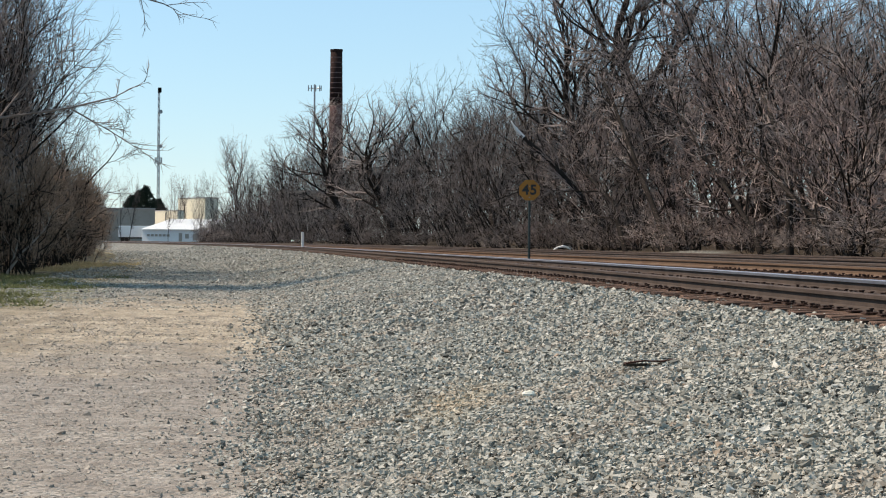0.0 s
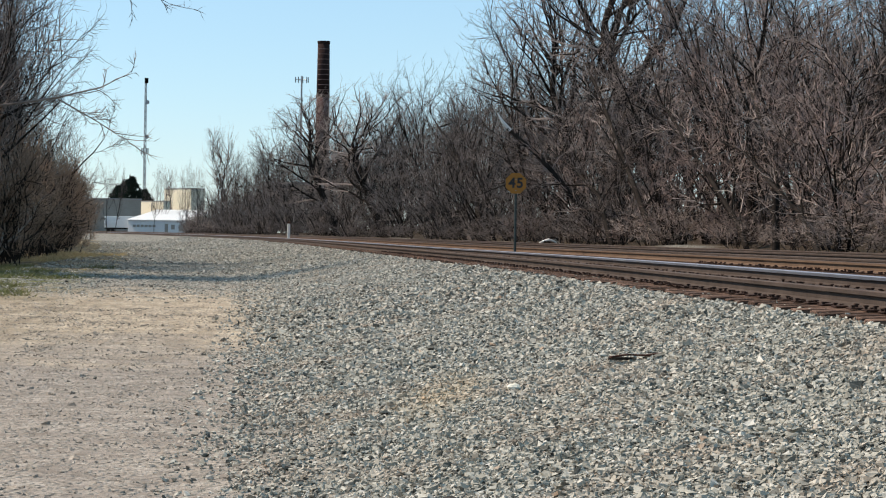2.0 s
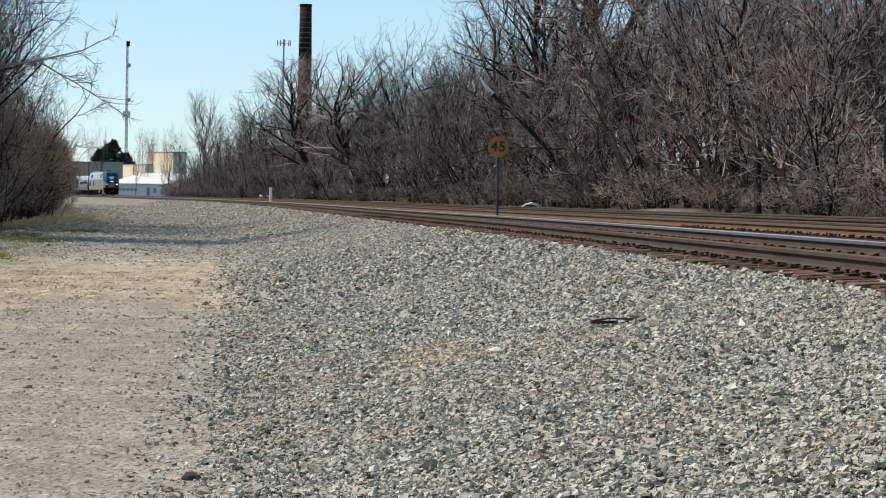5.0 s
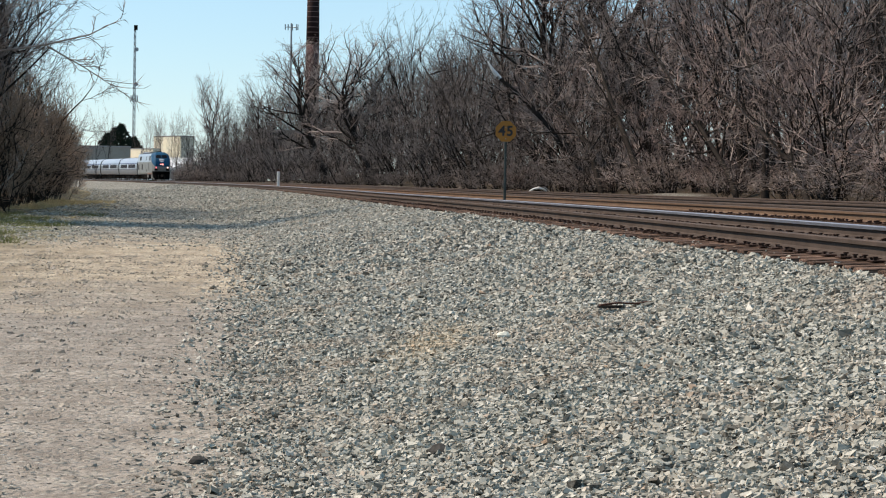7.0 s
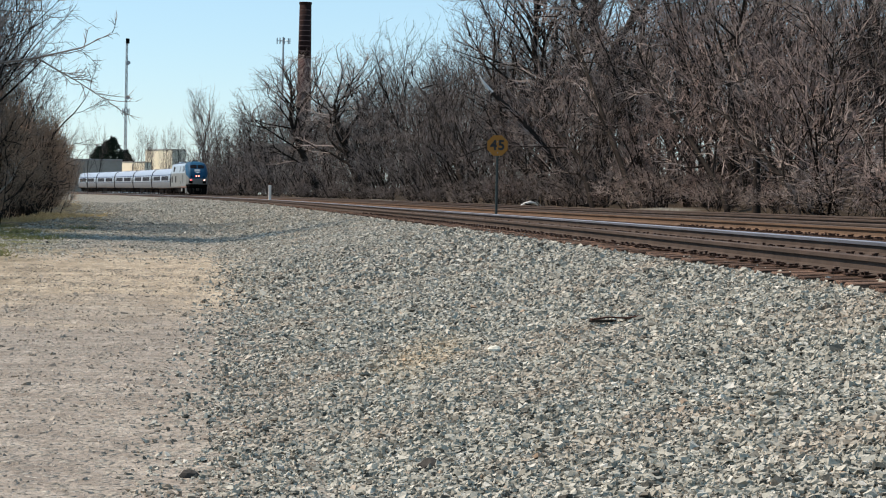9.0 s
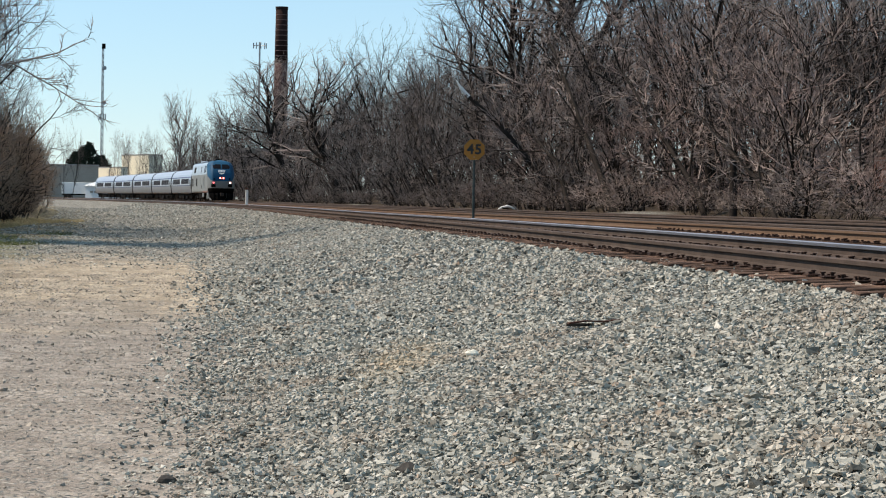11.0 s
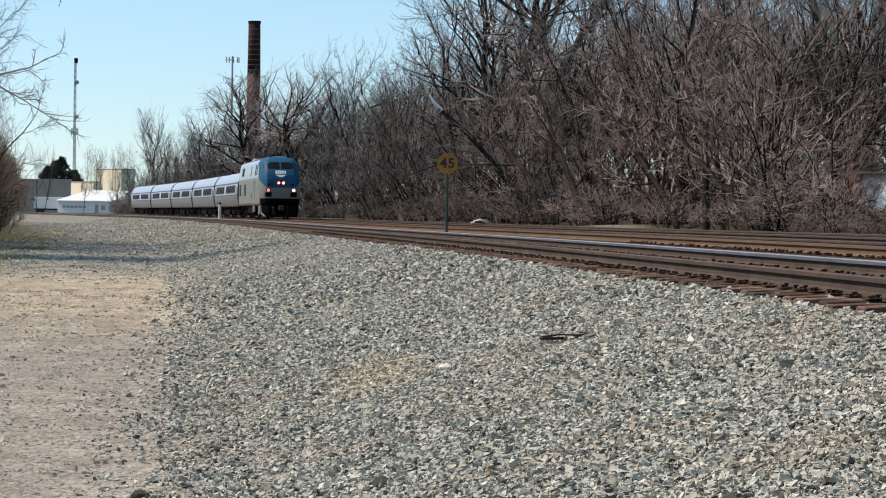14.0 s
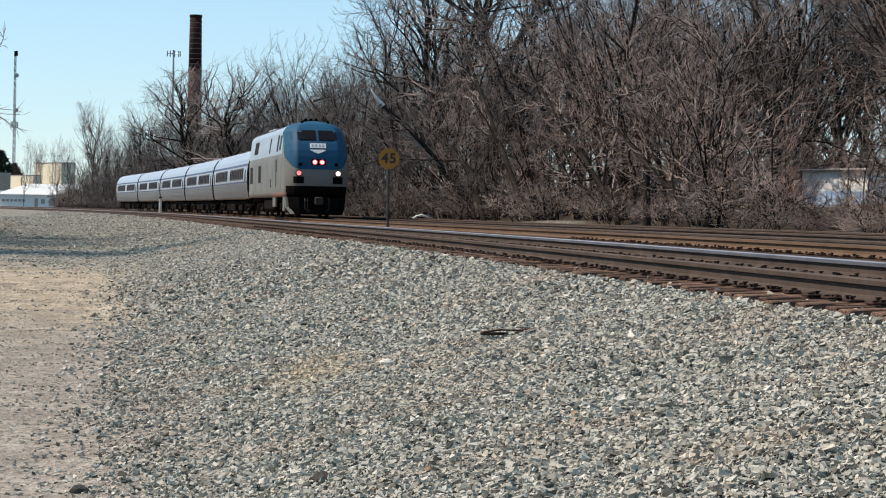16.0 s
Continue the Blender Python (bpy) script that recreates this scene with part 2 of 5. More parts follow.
M = {
    "ground": ground_material(),
    "stone": stone_material(),
    "brick": brick_material(),
    "pier_brick": plain("pier_brick", (0.26, 0.11, 0.075), (0.4, 0.2, 0.15), 0.9, 0, 0.8, 9, 0.4, 0.02),
    "soot_brick": plain("soot_brick", (0.018, 0.011, 0.01), (0.04, 0.022, 0.02), 0.9, 0, 0.5, 6),
    "pale_band": plain("pale_band", (0.12, 0.075, 0.07), (0.18, 0.12, 0.11), 0.9, 0, 0.5, 5),
    "rail_side": plain("rail_side", (0.046, 0.035, 0.029), (0.088, 0.067, 0.056), 0.85, 0.05, 2.0, 30),
    "rail_rust": plain("rail_rust", (0.09, 0.058, 0.04), (0.15, 0.099, 0.068), 0.85, 0.05, 1.2, 25),
    "rail_top": plain("rail_top", (0.24, 0.235, 0.26), (0.38, 0.375, 0.41), 0.46, 1.0, 1.0, 40, 0.05),
    "tie": tie_material(),
    "tie_far": plain("tie_far", (0.055, 0.033, 0.024), (0.13, 0.077, 0.052), 0.9, 0, 3.0, 20, 0.4, 0.02, island=0.3),
    "spike": plain("spike", (0.03, 0.019, 0.016), (0.07, 0.042, 0.032), 0.85, 0.3, 4, 40),
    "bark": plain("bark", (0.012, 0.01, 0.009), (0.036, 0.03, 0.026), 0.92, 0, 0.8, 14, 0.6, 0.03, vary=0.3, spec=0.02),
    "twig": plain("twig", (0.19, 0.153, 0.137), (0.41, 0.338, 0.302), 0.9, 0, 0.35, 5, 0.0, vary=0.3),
    "twig_red": plain("twig_red", (0.165, 0.123, 0.109), (0.35, 0.265, 0.235), 0.9, 0, 0.35, 5, 0.0, vary=0.3),
    "twig_dark": plain("twig_dark", (0.11, 0.094, 0.087), (0.25, 0.212, 0.196), 0.9, 0, 0.35, 5, 0.0, vary=0.3),
    "brush_brown": plain("brush_brown", (0.2, 0.142, 0.105), (0.39, 0.28, 0.208), 0.9, 0, 0.35, 5, 0.0, vary=0.3),
    "grit": plain("grit", (0.2, 0.172, 0.14), (0.4, 0.355, 0.3), 0.9, 0, 5, 40, 0.2, 0.005, island=0.4),
    "blade": plain("blade", (0.1, 0.115, 0.045), (0.2, 0.195, 0.09), 0.9, 0, 0.15, 3, 0.0, island=0.3),
    "straw": plain("straw", (0.34, 0.26, 0.13), (0.48, 0.39, 0.22), 0.9, 0, 0.2, 3, 0.0, island=0.3),
    "dark_rock": plain("dark_rock", (0.03, 0.028, 0.026), (0.075, 0.07, 0.063), 0.9, 0, 8, 40, 0.4, 0.01),
    "pale_rock": plain("pale_rock", (0.62, 0.6, 0.5), (0.76, 0.73, 0.62), 0.9, 0, 8, 40, 0.4, 0.01),
    "rusty": plain("rusty", (0.04, 0.02, 0.015), (0.1, 0.05, 0.035), 0.85, 0.2, 6, 40, 0.4, 0.01),
    "bleached": plain("bleached", (0.7, 0.68, 0.64), (0.85, 0.83, 0.79), 0.8, 0, 2, 12, 0.3),
    "pale_bark": plain("pale_bark", (0.3, 0.275, 0.245), (0.48, 0.45, 0.41), 0.85, 0, 0.8, 9, 0.4, 0.02),
    "needle": plain("needle", (0.008, 0.014, 0.012), (0.02, 0.032, 0.02), 0.9, 0, 0.6, 6, 0.0),
    "white_wall": plain("white_wall", (0.74, 0.74, 0.72), (0.83, 0.83, 0.81), 0.6, 0, 0.2, 2, 0.05),
    "cream_wall": plain("cream_wall", (0.74, 0.68, 0.52), (0.82, 0.77, 0.62), 0.8, 0, 0.15, 2, 0.1),
    "grey_wall": plain("grey_wall", (0.32, 0.28, 0.235), (0.4, 0.36, 0.31), 0.85, 0, 0.15, 2, 0.1),
    "roof_grey": plain("roof_grey", (0.3, 0.29, 0.28), (0.4, 0.39, 0.37), 0.9, 0, 0.15, 2, 0.1),
    "dark_glass": dark_pane(),
    "steel_pole": plain("steel_pole", (0.26, 0.27, 0.28), (0.4, 0.41, 0.42), 0.5, 0.6, 0.3, 4, 0.05),
    "white_paint": plain("white_paint", (0.68, 0.67, 0.63), (0.8, 0.79, 0.75), 0.6, 0, 3, 30, 0.1),
    "sign_yellow": plain("sign_yellow", (0.3, 0.125, 0.013), (0.38, 0.155, 0.017), 0.55, 0, 3, 20, 0.05),
    "black_paint": plain("black_paint", (0.012, 0.012, 0.012), (0.03, 0.03, 0.03), 0.6, 0, 3, 20, 0.05),
    "green_post": plain("green_post", (0.03, 0.045, 0.045), (0.07, 0.085, 0.085), 0.7, 0.3, 3, 20, 0.1),
    "loco_blue": plain("loco_blue", (0.006, 0.058, 0.12), (0.011, 0.08, 0.155), 0.6, 0.0, 0.7, 9, 0.05, spec=0.12),
    "loco_grey": plain("loco_grey", (0.125, 0.13, 0.125), (0.175, 0.18, 0.17), 0.45, 0.1, 0.6, 8, 0.05),
    "loco_roof": plain("loco_roof", (0.28, 0.34, 0.4), (0.38, 0.45, 0.52), 0.4, 0.4, 0.6, 8, 0.05),
    "roof_navy": plain("roof_navy", (0.008, 0.014, 0.024), (0.018, 0.03, 0.048), 0.6, 0.0, 0.7, 9, 0.05, spec=0.2),
    "loco_dark": plain("loco_dark", (0.003, 0.003, 0.003), (0.008, 0.0075, 0.007), 0.9, 0.0, 1.5, 15, 0.2, spec=0.02),
    "grille": plain("grille", (0.012, 0.012, 0.014), (0.03, 0.03, 0.034), 0.8, 0.0, 2, 20, 0.3),
    "red_stripe": plain("red_stripe", (0.26, 0.15, 0.12), (0.33, 0.2, 0.165), 0.5, 0, 2, 12, 0.05),
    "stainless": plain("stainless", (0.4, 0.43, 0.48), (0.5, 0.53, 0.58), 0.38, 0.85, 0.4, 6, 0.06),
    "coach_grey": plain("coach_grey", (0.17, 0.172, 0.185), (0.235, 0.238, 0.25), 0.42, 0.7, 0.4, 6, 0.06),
    "coach_window": plain("coach_window", (0.012, 0.014, 0.018), (0.03, 0.034, 0.042), 0.85, 0.0, 2, 20, 0.0, spec=0.02),
    "window_trim": plain("window_trim", (0.09, 0.095, 0.105), (0.14, 0.145, 0.16), 0.7, 0.1, 2, 20, 0.05, spec=0.1),
    "coach_blue": plain("coach_blue", (0.075, 0.1, 0.17), (0.11, 0.14, 0.22), 0.7, 0.0, 0.5, 8, 0.04, spec=0.1),
    "wheel": plain("wheel", (0.03, 0.026, 0.024), (0.075, 0.06, 0.05), 0.75, 0.4, 2, 20, 0.2),
    "lamp_warm": glow("lamp_warm", (1.0, 0.42, 0.36), 3.2),
    "halo_red": glow("halo_red", (0.8, 0.05, 0.05), 0.9),
    "lamp_white": glow("lamp_white", (1.0, 0.62, 0.52), 2.6),
    "lamp_pink": glow("lamp_pink", (1.0, 0.2, 0.22), 1.3),
    "loco_door": plain("loco_door", (0.13, 0.125, 0.11), (0.18, 0.172, 0.15), 0.45, 0.1, 0.6, 8, 0.05),
    "underframe": plain("underframe", (0.004, 0.004, 0.004), (0.014, 0.012, 0.0105), 0.9, 0.0, 1.5, 12, 0.2, spec=0.03),
    "rail_head": plain("rail_head", (0.055, 0.04, 0.032), (0.1, 0.072, 0.058), 0.7, 0.2, 1.0, 40, 0.05),
    "sign_blue": plain("sign_blue", (0.34, 0.5, 0.7), (0.45, 0.6, 0.78), 0.5, 0, 1, 9, 0.05),
}


# ---- geometry helpers ----
class Geo:
    """Collects vertices and faces of one mesh."""

    def __init__(self):
        self.v, self.f, self.m = [], [], []

    def face(self, *idx, mat=0):
        self.f.append(idx)
        self.m.append(mat)

    def box(self, x0, x1, y0, y1, z0, z1, mat=0, cut=0.0):
        """A box; cut: width of its chamfered edges."""
        n = len(self.v)
        if not cut:
            self.v += [(x, y, z) for z in (z0, z1) for y in (y0, y1) for x in (x0, x1)]
            for q in ((0, 2, 3, 1), (4, 5, 7, 6), (0, 1, 5, 4), (2, 6, 7, 3), (0, 4, 6, 2), (1, 3, 7, 5)):
                self.face(*(n + i for i in q), mat=mat)
            return
        xs, ys, zs = (x0, x1), (y0, y1), (z0, z1)
        s = (1, -1)
        for k in range(2):
            for j in range(2):
                for i in range(2):
                    x, y, z = xs[i], ys[j], zs[k]
                    self.v += [(x, y + s[j] * cut, z + s[k] * cut), (x + s[i] * cut, y, z + s[k] * cut), (x + s[i] * cut, y + s[j] * cut, z)]

        def c(i, j, k, axis):
            return n + 3 * (i + 2 * j + 4 * k) + axis
        for w in (0, 1):
            quads = ([c(w, 0, 0, 0), c(w, 1, 0, 0), c(w, 1, 1, 0), c(w, 0, 1, 0)], [c(0, w, 0, 1), c(1, w, 0, 1), c(1, w, 1, 1), c(0, w, 1, 1)], [c(0, 0, w, 2), c(1, 0, w, 2), c(1, 1, w, 2), c(0, 1, w, 2)])
            flips = (w == 0, w == 1, w == 0)
            for q, fl in zip(quads, flips):
                self.face(*(reversed(q) if fl else q), mat=mat)
        for a in (0, 1):
            for b in (0, 1):
                self.face(c(0, a, b, 1), c(1, a, b, 1), c(1, a, b, 2), c(0, a, b, 2), mat=mat)
                self.face(c(a, 0, b, 0), c(a, 1, b, 0), c(a, 1, b, 2), c(a, 0, b, 2), mat=mat)
                self.face(c(a, b, 0, 0), c(a, b, 1, 0), c(a, b, 1, 1), c(a, b, 0, 1), mat=mat)
                for d in (0, 1):
                    self.face(c(a, b, d, 0), c(a, b, d, 1), c(a, b, d, 2), mat=mat)

    def tube(self, pts, radii, n=8, mat=0, caps=True):
        """A round bar along points."""
        rings = []
        last = None
        for i, q in enumerate(pts):
            q = Vector(q)
            a, b = Vector(pts[max(i - 1, 0)]), Vector(pts[min(i + 1, len(pts) - 1)])
            d = (b - a).normalized()
            side = d.orthogonal().normalized() if last is None else (last - d * last.dot(d)).normalized()
            last = side
            up = d.cross(side)
            ring = []
            for k in range(n):
                w = 2 * math.pi * k / n
                ring.append(len(self.v))
                self.v.append(tuple(q + (side * math.cos(w) + up * math.sin(w)) * radii[i]))
            rings.append(ring)
        for r0, r1 in zip(rings, rings[1:]):
            for k in range(n):
                self.face(r0[k], r0[(k + 1) % n], r1[(k + 1) % n], r1[k], mat=mat)
        if caps:
            self.face(*reversed(rings[0]), mat=mat)
            self.face(*rings[-1], mat=mat)

    def loft(self, rings, mat=None, caps=True, capmat=0):
        """Skins rings of equally many points; mat: a function of (ring, side)."""
        base = len(self.v)
        n = len(rings[0])
        for r in rings:
            self.v += [tuple(q) for q in r]
        for i in range(len(rings) - 1):
            for k in range(n):
                k2 = (k + 1) % n
                self.face(base + i * n + k, base + i * n + k2, base + (i + 1) * n + k2, base + (i + 1) * n + k, mat=mat(i, k) if mat else 0)
        if caps:
            self.face(*[base + k for k in reversed(range(n))], mat=capmat)
            self.face(*[base + (len(rings) - 1) * n + k for k in range(n)], mat=capmat)

    def make(self, name, mats, parent=None, label="", smooth=False, fix=True):
        me = bpy.data.meshes.new(name)
        me.from_pydata(self.v, [], self.f)
        mats = mats if isinstance(mats, (list, tuple)) else [mats]
        for q in mats:
            me.materials.append(q)
        if len(mats) > 1:
            me.polygons.foreach_set("material_index", self.m)
        if fix:
            bm = bmesh.new()
            bm.from_mesh(me)
            bmesh.ops.recalc_face_normals(bm, faces=bm.faces)
            bm.to_mesh(me)
            bm.free()
        if smooth:
            me.polygons.foreach_set("use_smooth", [True] * len(me.polygons))
        ob = new(name, me)
        if parent:
            ob.parent = parent
        if label:
            tagged(ob, label)
        return ob


def share(name, ob, parent, m):
    """One more part on the mesh of ob."""
    q = new(name, ob.data)
    q.parent = parent
    q.matrix_basis = m
    return q


def thing(name, label, category, m=None, group="", kind=""):
    ob = new(name)
    ob.empty_display_size = 0.2
    if m is not None:
        ob.matrix_basis = m
    return tagged(ob, label, category, group, kind)


# ---- the line: a wide curve to the left; u runs along it, p across it from the camera ----
def line_table():
    """Places and headings every two metres along a line whose left-hand curve tightens with distance."""
    rows, x, y, a = [], 0.0, 0.0, 0.133878 - 60 * 0.000304
    u = -700.0

    def bend(v):
        return 0.0 if v < -60 else 0.000304 if v < 120 else 0.000304 + 0.0000025 * (v - 120) if v < 220 else 0.000554 if v < 640 else 0.0
    while u <= 3100:
        rows.append((u, x, y, a))
        k = bend(u + 1)
        m = a + k
        x, y, a, u = x - 2 * math.sin(m), y + 2 * math.cos(m), a + 2 * k, u + 2
    t = np.array(rows)
    o = t[350].copy()
    t[:, 1] -= o[1]
    t[:, 2] -= o[2]
    return t


LINE = line_table()
P_RAIL, P_TRACK, GAUGE = 5.2, 4.03, 1.505
RAIL_H = 0.16
# heights of the near and the far rail of each track; the nearest is banked
RAILS = [(EYE - 0.415, EYE - 0.375), (EYE - 0.315, EYE - 0.305), (EYE - 0.28, EYE - 0.245)]
Z_TRAIN = EYE - 0.372


def dip(u):
    """The tracks fall slightly on their way past the sign."""
    f = min(max((u - 30) / 65, 0.0), 1.0)
    return -0.06 * f * f * (3 - 2 * f)


def heading(u):
    i = min(max(int((u + 700) / 2), 0), len(LINE) - 2)
    f = (u - LINE[i][0]) / 2
    return LINE[i][1] + (LINE[i + 1][1] - LINE[i][1]) * f, LINE[i][2] + (LINE[i + 1][2] - LINE[i][2]) * f, LINE[i][3] + (LINE[i + 1][3] - LINE[i][3]) * f


def at(u, p, z=0.0):
    x, y, a = heading(u)
    return Vector((x + p * math.cos(a), y + p * math.sin(a), z))


def along(u, p, z=0.0, turn=0.0):
    """A pose on the line: its y axis points along growing u, its x axis away from the camera's side."""
    q = at(u, p, z)
    return pose(q.x, q.y, q.z, 0, 0, math.degrees(heading(u)[2]) + turn)


def line_place(x, y):
    """u and p of a place."""
    i = int(np.argmin((LINE[:, 1] - x) ** 2 + (LINE[:, 2] - y) ** 2))
    u, lx, ly, a = LINE[i]
    dx, dy = x - lx, y - ly
    return u - dx * math.sin(a) + dy * math.cos(a), dx * math.cos(a) + dy * math.sin(a)


PROFILE = [(-900, 3), (-200, 1), (-60, 0.3), (-14, 0.1), (-9, 0.05), (-0.3, 0.0), (0.4, 0.06), (4.2, 0.83), (4.5, 0.905), (4.75, 0.905), (5.0, 0.91), (7.4, 0.95), (8.1, 1.0), (12.0, 1.04), (16.2, 1.06), (17.2, 1.14), (18.2, 1.2), (24, 1.3), (40, 2.6), (70, 5.2), (110, 5.6), (300, 6), (3000, 8)]


def ground_z(u, p):
    for (a, za), (b, zb) in zip(PROFILE, PROFILE[1:]):
        if a <= p <= b:
            z = za + (zb - za) * (p - a) / (b - a)
            break
    else:
        z = PROFILE[0][1] if p < 0 else PROFILE[-1][1]
    z += dip(u) * min(max((p - 0.5) / 3.5, 0.0), 1.0)
    if p > 18 and u > 340:
        f = min((u - 340) / 80, 1.0)
        z += (min(z, 0.9) - z) * f
    if p < 4.3 and u < 400:
        w = 0.035 if p > 0.3 else 0.05
        z += w * noise.noise((u * 0.35, p * 0.6, 3.0)) + 0.02 * noise.noise((u * 1.3, p * 1.7, 8.0))
    if p > 18 or p < -14:
        z += 0.25 * noise.noise((u * 0.06, p * 0.06, 5.0))
    return z


def build_ground():
    us = [-600, -300, -120, -60, -30, -15] + [-8 + 0.5 * i for i in range(120)] + [53 + 2 * i for i in range(60)] + [175 + 8 * i for i in range(50)] + [600, 650, 700, 900, 1200, 1600, 2200, 3000]
    ps = [-900, -500, -200, -100, -60, -40, -28, -20, -14] + [-13 + 0.5 * i for i in range(25)] + [-0.6, -0.2, 0.1, 0.3] + [0.6 + 0.3 * i for i in range(13)] + [4.45, 4.6, 4.75, 5.5, 6.5, 7.4, 8.1, 9, 11, 13, 15, 17, 17.6, 18.2, 20, 22, 24, 28, 32, 40, 50, 60, 70, 90, 110, 200, 300, 800, 3000]
    vs = [tuple(at(u, p, ground_z(u, p))) for u in us for p in ps]
    n = len(ps)
    fs = [(i * n + j, i * n + j + 1, (i + 1) * n + j + 1, (i + 1) * n + j) for i in range(len(us) - 1) for j in range(n - 1)]
    me = bpy.data.meshes.new("ground")
    me.from_pydata(vs, [], fs)
    me.materials.append(M["ground"])
    lay = me.uv_layers.new(name="line")
    up = [(u, p) for u in us for p in ps]
    idx = np.empty(len(me.loops), dtype=np.int32)
    me.loops.foreach_get("vertex_index", idx)
    lay.data.foreach_set("uv", np.array(up, dtype=np.float32)[idx].ravel())
    me.polygons.foreach_set("use_smooth", [True] * len(me.polygons))
    tagged(new("ground", me), "stony ground with dirt lane, grey ballast bank and brown woodland floor", "ground", kind="structure")


build_ground()
# ---- tracks ----
RAIL_SHAPE = [(-0.075, 0), (0.075, 0), (0.075, 0.012), (0.03, 0.026), (0.008, 0.042), (0.007, 0.108), (0.04, 0.116), (0.042, 0.15), (0.03, 0.16), (-0.03, 0.16), (-0.042, 0.15), (-0.04, 0.116), (-0.007, 0.108), (-0.008, 0.042), (-0.03, 0.026), (-0.075, 0.012)]


def add_rail(parent, p, z_top, u0, u1, bright, side="rail_side"):
    g = Geo()
    us, u = [], u0
    while u < u1:
        us.append(u)
        u += 1.0 if u < 60 else 4.0
    us.append(u1)
    rings = [[at(u, p + x, z_top - RAIL_H + z + dip(u)) for x, z in RAIL_SHAPE] for u in us]
    # wheel flanges have polished the gauge face of the outer rail as well
    polished = (7, 8, 9, 10) if bright else (7, 8, 9)
    g.loft(rings, lambda i, k: 1 if k in polished else 0)
    return g.make("rail", [M[side], M["rail_top" if bright else "rail_head"]], parent)


def track_pose(k, u, x, turn=0.0):
    """A pose on the tie tops of track k, x metres beyond its near rail, with the track's banking."""
    zn, zf = RAILS[k]
    q = at(u, P_RAIL + k * P_TRACK + x)
    return pose(q.x, q.y, zn + (zf - zn) * x / GAUGE - RAIL_H + dip(u), 0, 0, math.degrees(heading(u)[2]) + turn) @ pose(0, 0, 0, 0, -math.degrees(math.atan((zf - zn) / GAUGE)), 0)


def plates_geo(g, m, rnd):
    """A tie plate with spikes and an anchor under one rail."""
    n = len(g.v)
    g.box(-0.18, 0.18, -0.09, 0.09, 0.0, 0.014, cut=0.004)
    for x in (-0.15, -0.095, 0.095, 0.15):
        for y in (-0.05, 0.05):
            if rnd.random() < 0.6:
                h = 0.012 + rnd.random() * 0.024
                g.box(x - 0.012, x + 0.012, y - 0.012, y + 0.012, 0.0, h)
                g.box(x - 0.018, x + 0.022, y - 0.018, y + 0.018, h, h + 0.012)
    if rnd.random() < 0.4:
        g.box(-0.09, 0.09, 0.12, 0.145, -0.01, 0.025)
    g.v[n:] = [tuple(m @ Vector(q)) for q in g.v[n:]]


def build_tracks():
    rnd = random.Random(4)
    labels = ("rusty steel rails on weathered timber ties in grey ballast", "rusty rails carrying the passenger train", "rusty rails along the edge of the wood")
    for k in range(3):
        p = P_RAIL + k * P_TRACK
        t = tagged(new("railway_track"), labels[k], "railway track", "parallel railway tracks", "structure")
        add_rail(t, p, RAILS[k][0], -80, 900, False, "rail_rust" if k == 1 else "rail_side")
        add_rail(t, p + GAUGE, RAILS[k][1], -80, 900, k == 0)
        us = [6 + 0.5 * i for i in range(1000)]
        if k == 0:
            shapes = []
            for i in range(6):
                g = Geo()
                half = 1.3 + rnd.uniform(-0.05, 0.05)
                g.box(-half, half, -0.115, 0.115, -0.18, 0.0, cut=0.014)
                g.v = [(x, y, z + (0.012 * noise.noise((x * 3 + i, y * 9, 1)) if z > -0.1 else 0)) for x, y, z in g.v]
                shapes.append(g.make("tie", M["tie"], t))
            for i, u in enumerate(us[:300]):
                m = track_pose(k, u + rnd.uniform(-0.03, 0.03), 0.75 + rnd.uniform(-0.07, 0.07), rnd.uniform(-1.8, 1.8)) @ pose(0, 0, rnd.uniform(-0.012, -0.002))
                if i < 6:
                    shapes[i].matrix_basis = m
                else:
                    share("tie", shapes[rnd.randrange(6)], t, m)
        rest = Geo()
        for u in us[300 if k == 0 else 0:700 if k == 0 else 400]:
            m = track_pose(k, u, 0.75 + rnd.uniform(-0.06, 0.06), rnd.uniform(-1.5, 1.5))
            n = len(rest.v)
            rest.box(-1.3, 1.3, -0.115, 0.115, -0.18, -0.004)
            rest.v[n:] = [tuple(m @ Vector(q)) for q in rest.v[n:]]
        tagged(rest.make("far_ties", M["tie_far"], t, "timber ties farther along the line", fix=False), kind="stuff")
        if k < 2:
            hw = Geo()
            for u in us[:150 if k == 0 else 80]:
                for x in (0.0, GAUGE):
                    plates_geo(hw, track_pose(k, u, x), rnd)
            tagged(hw.make("tie_plates", M["spike"], t, "rusted tie plates with spikes", fix=False), kind="stuff")


build_tracks()


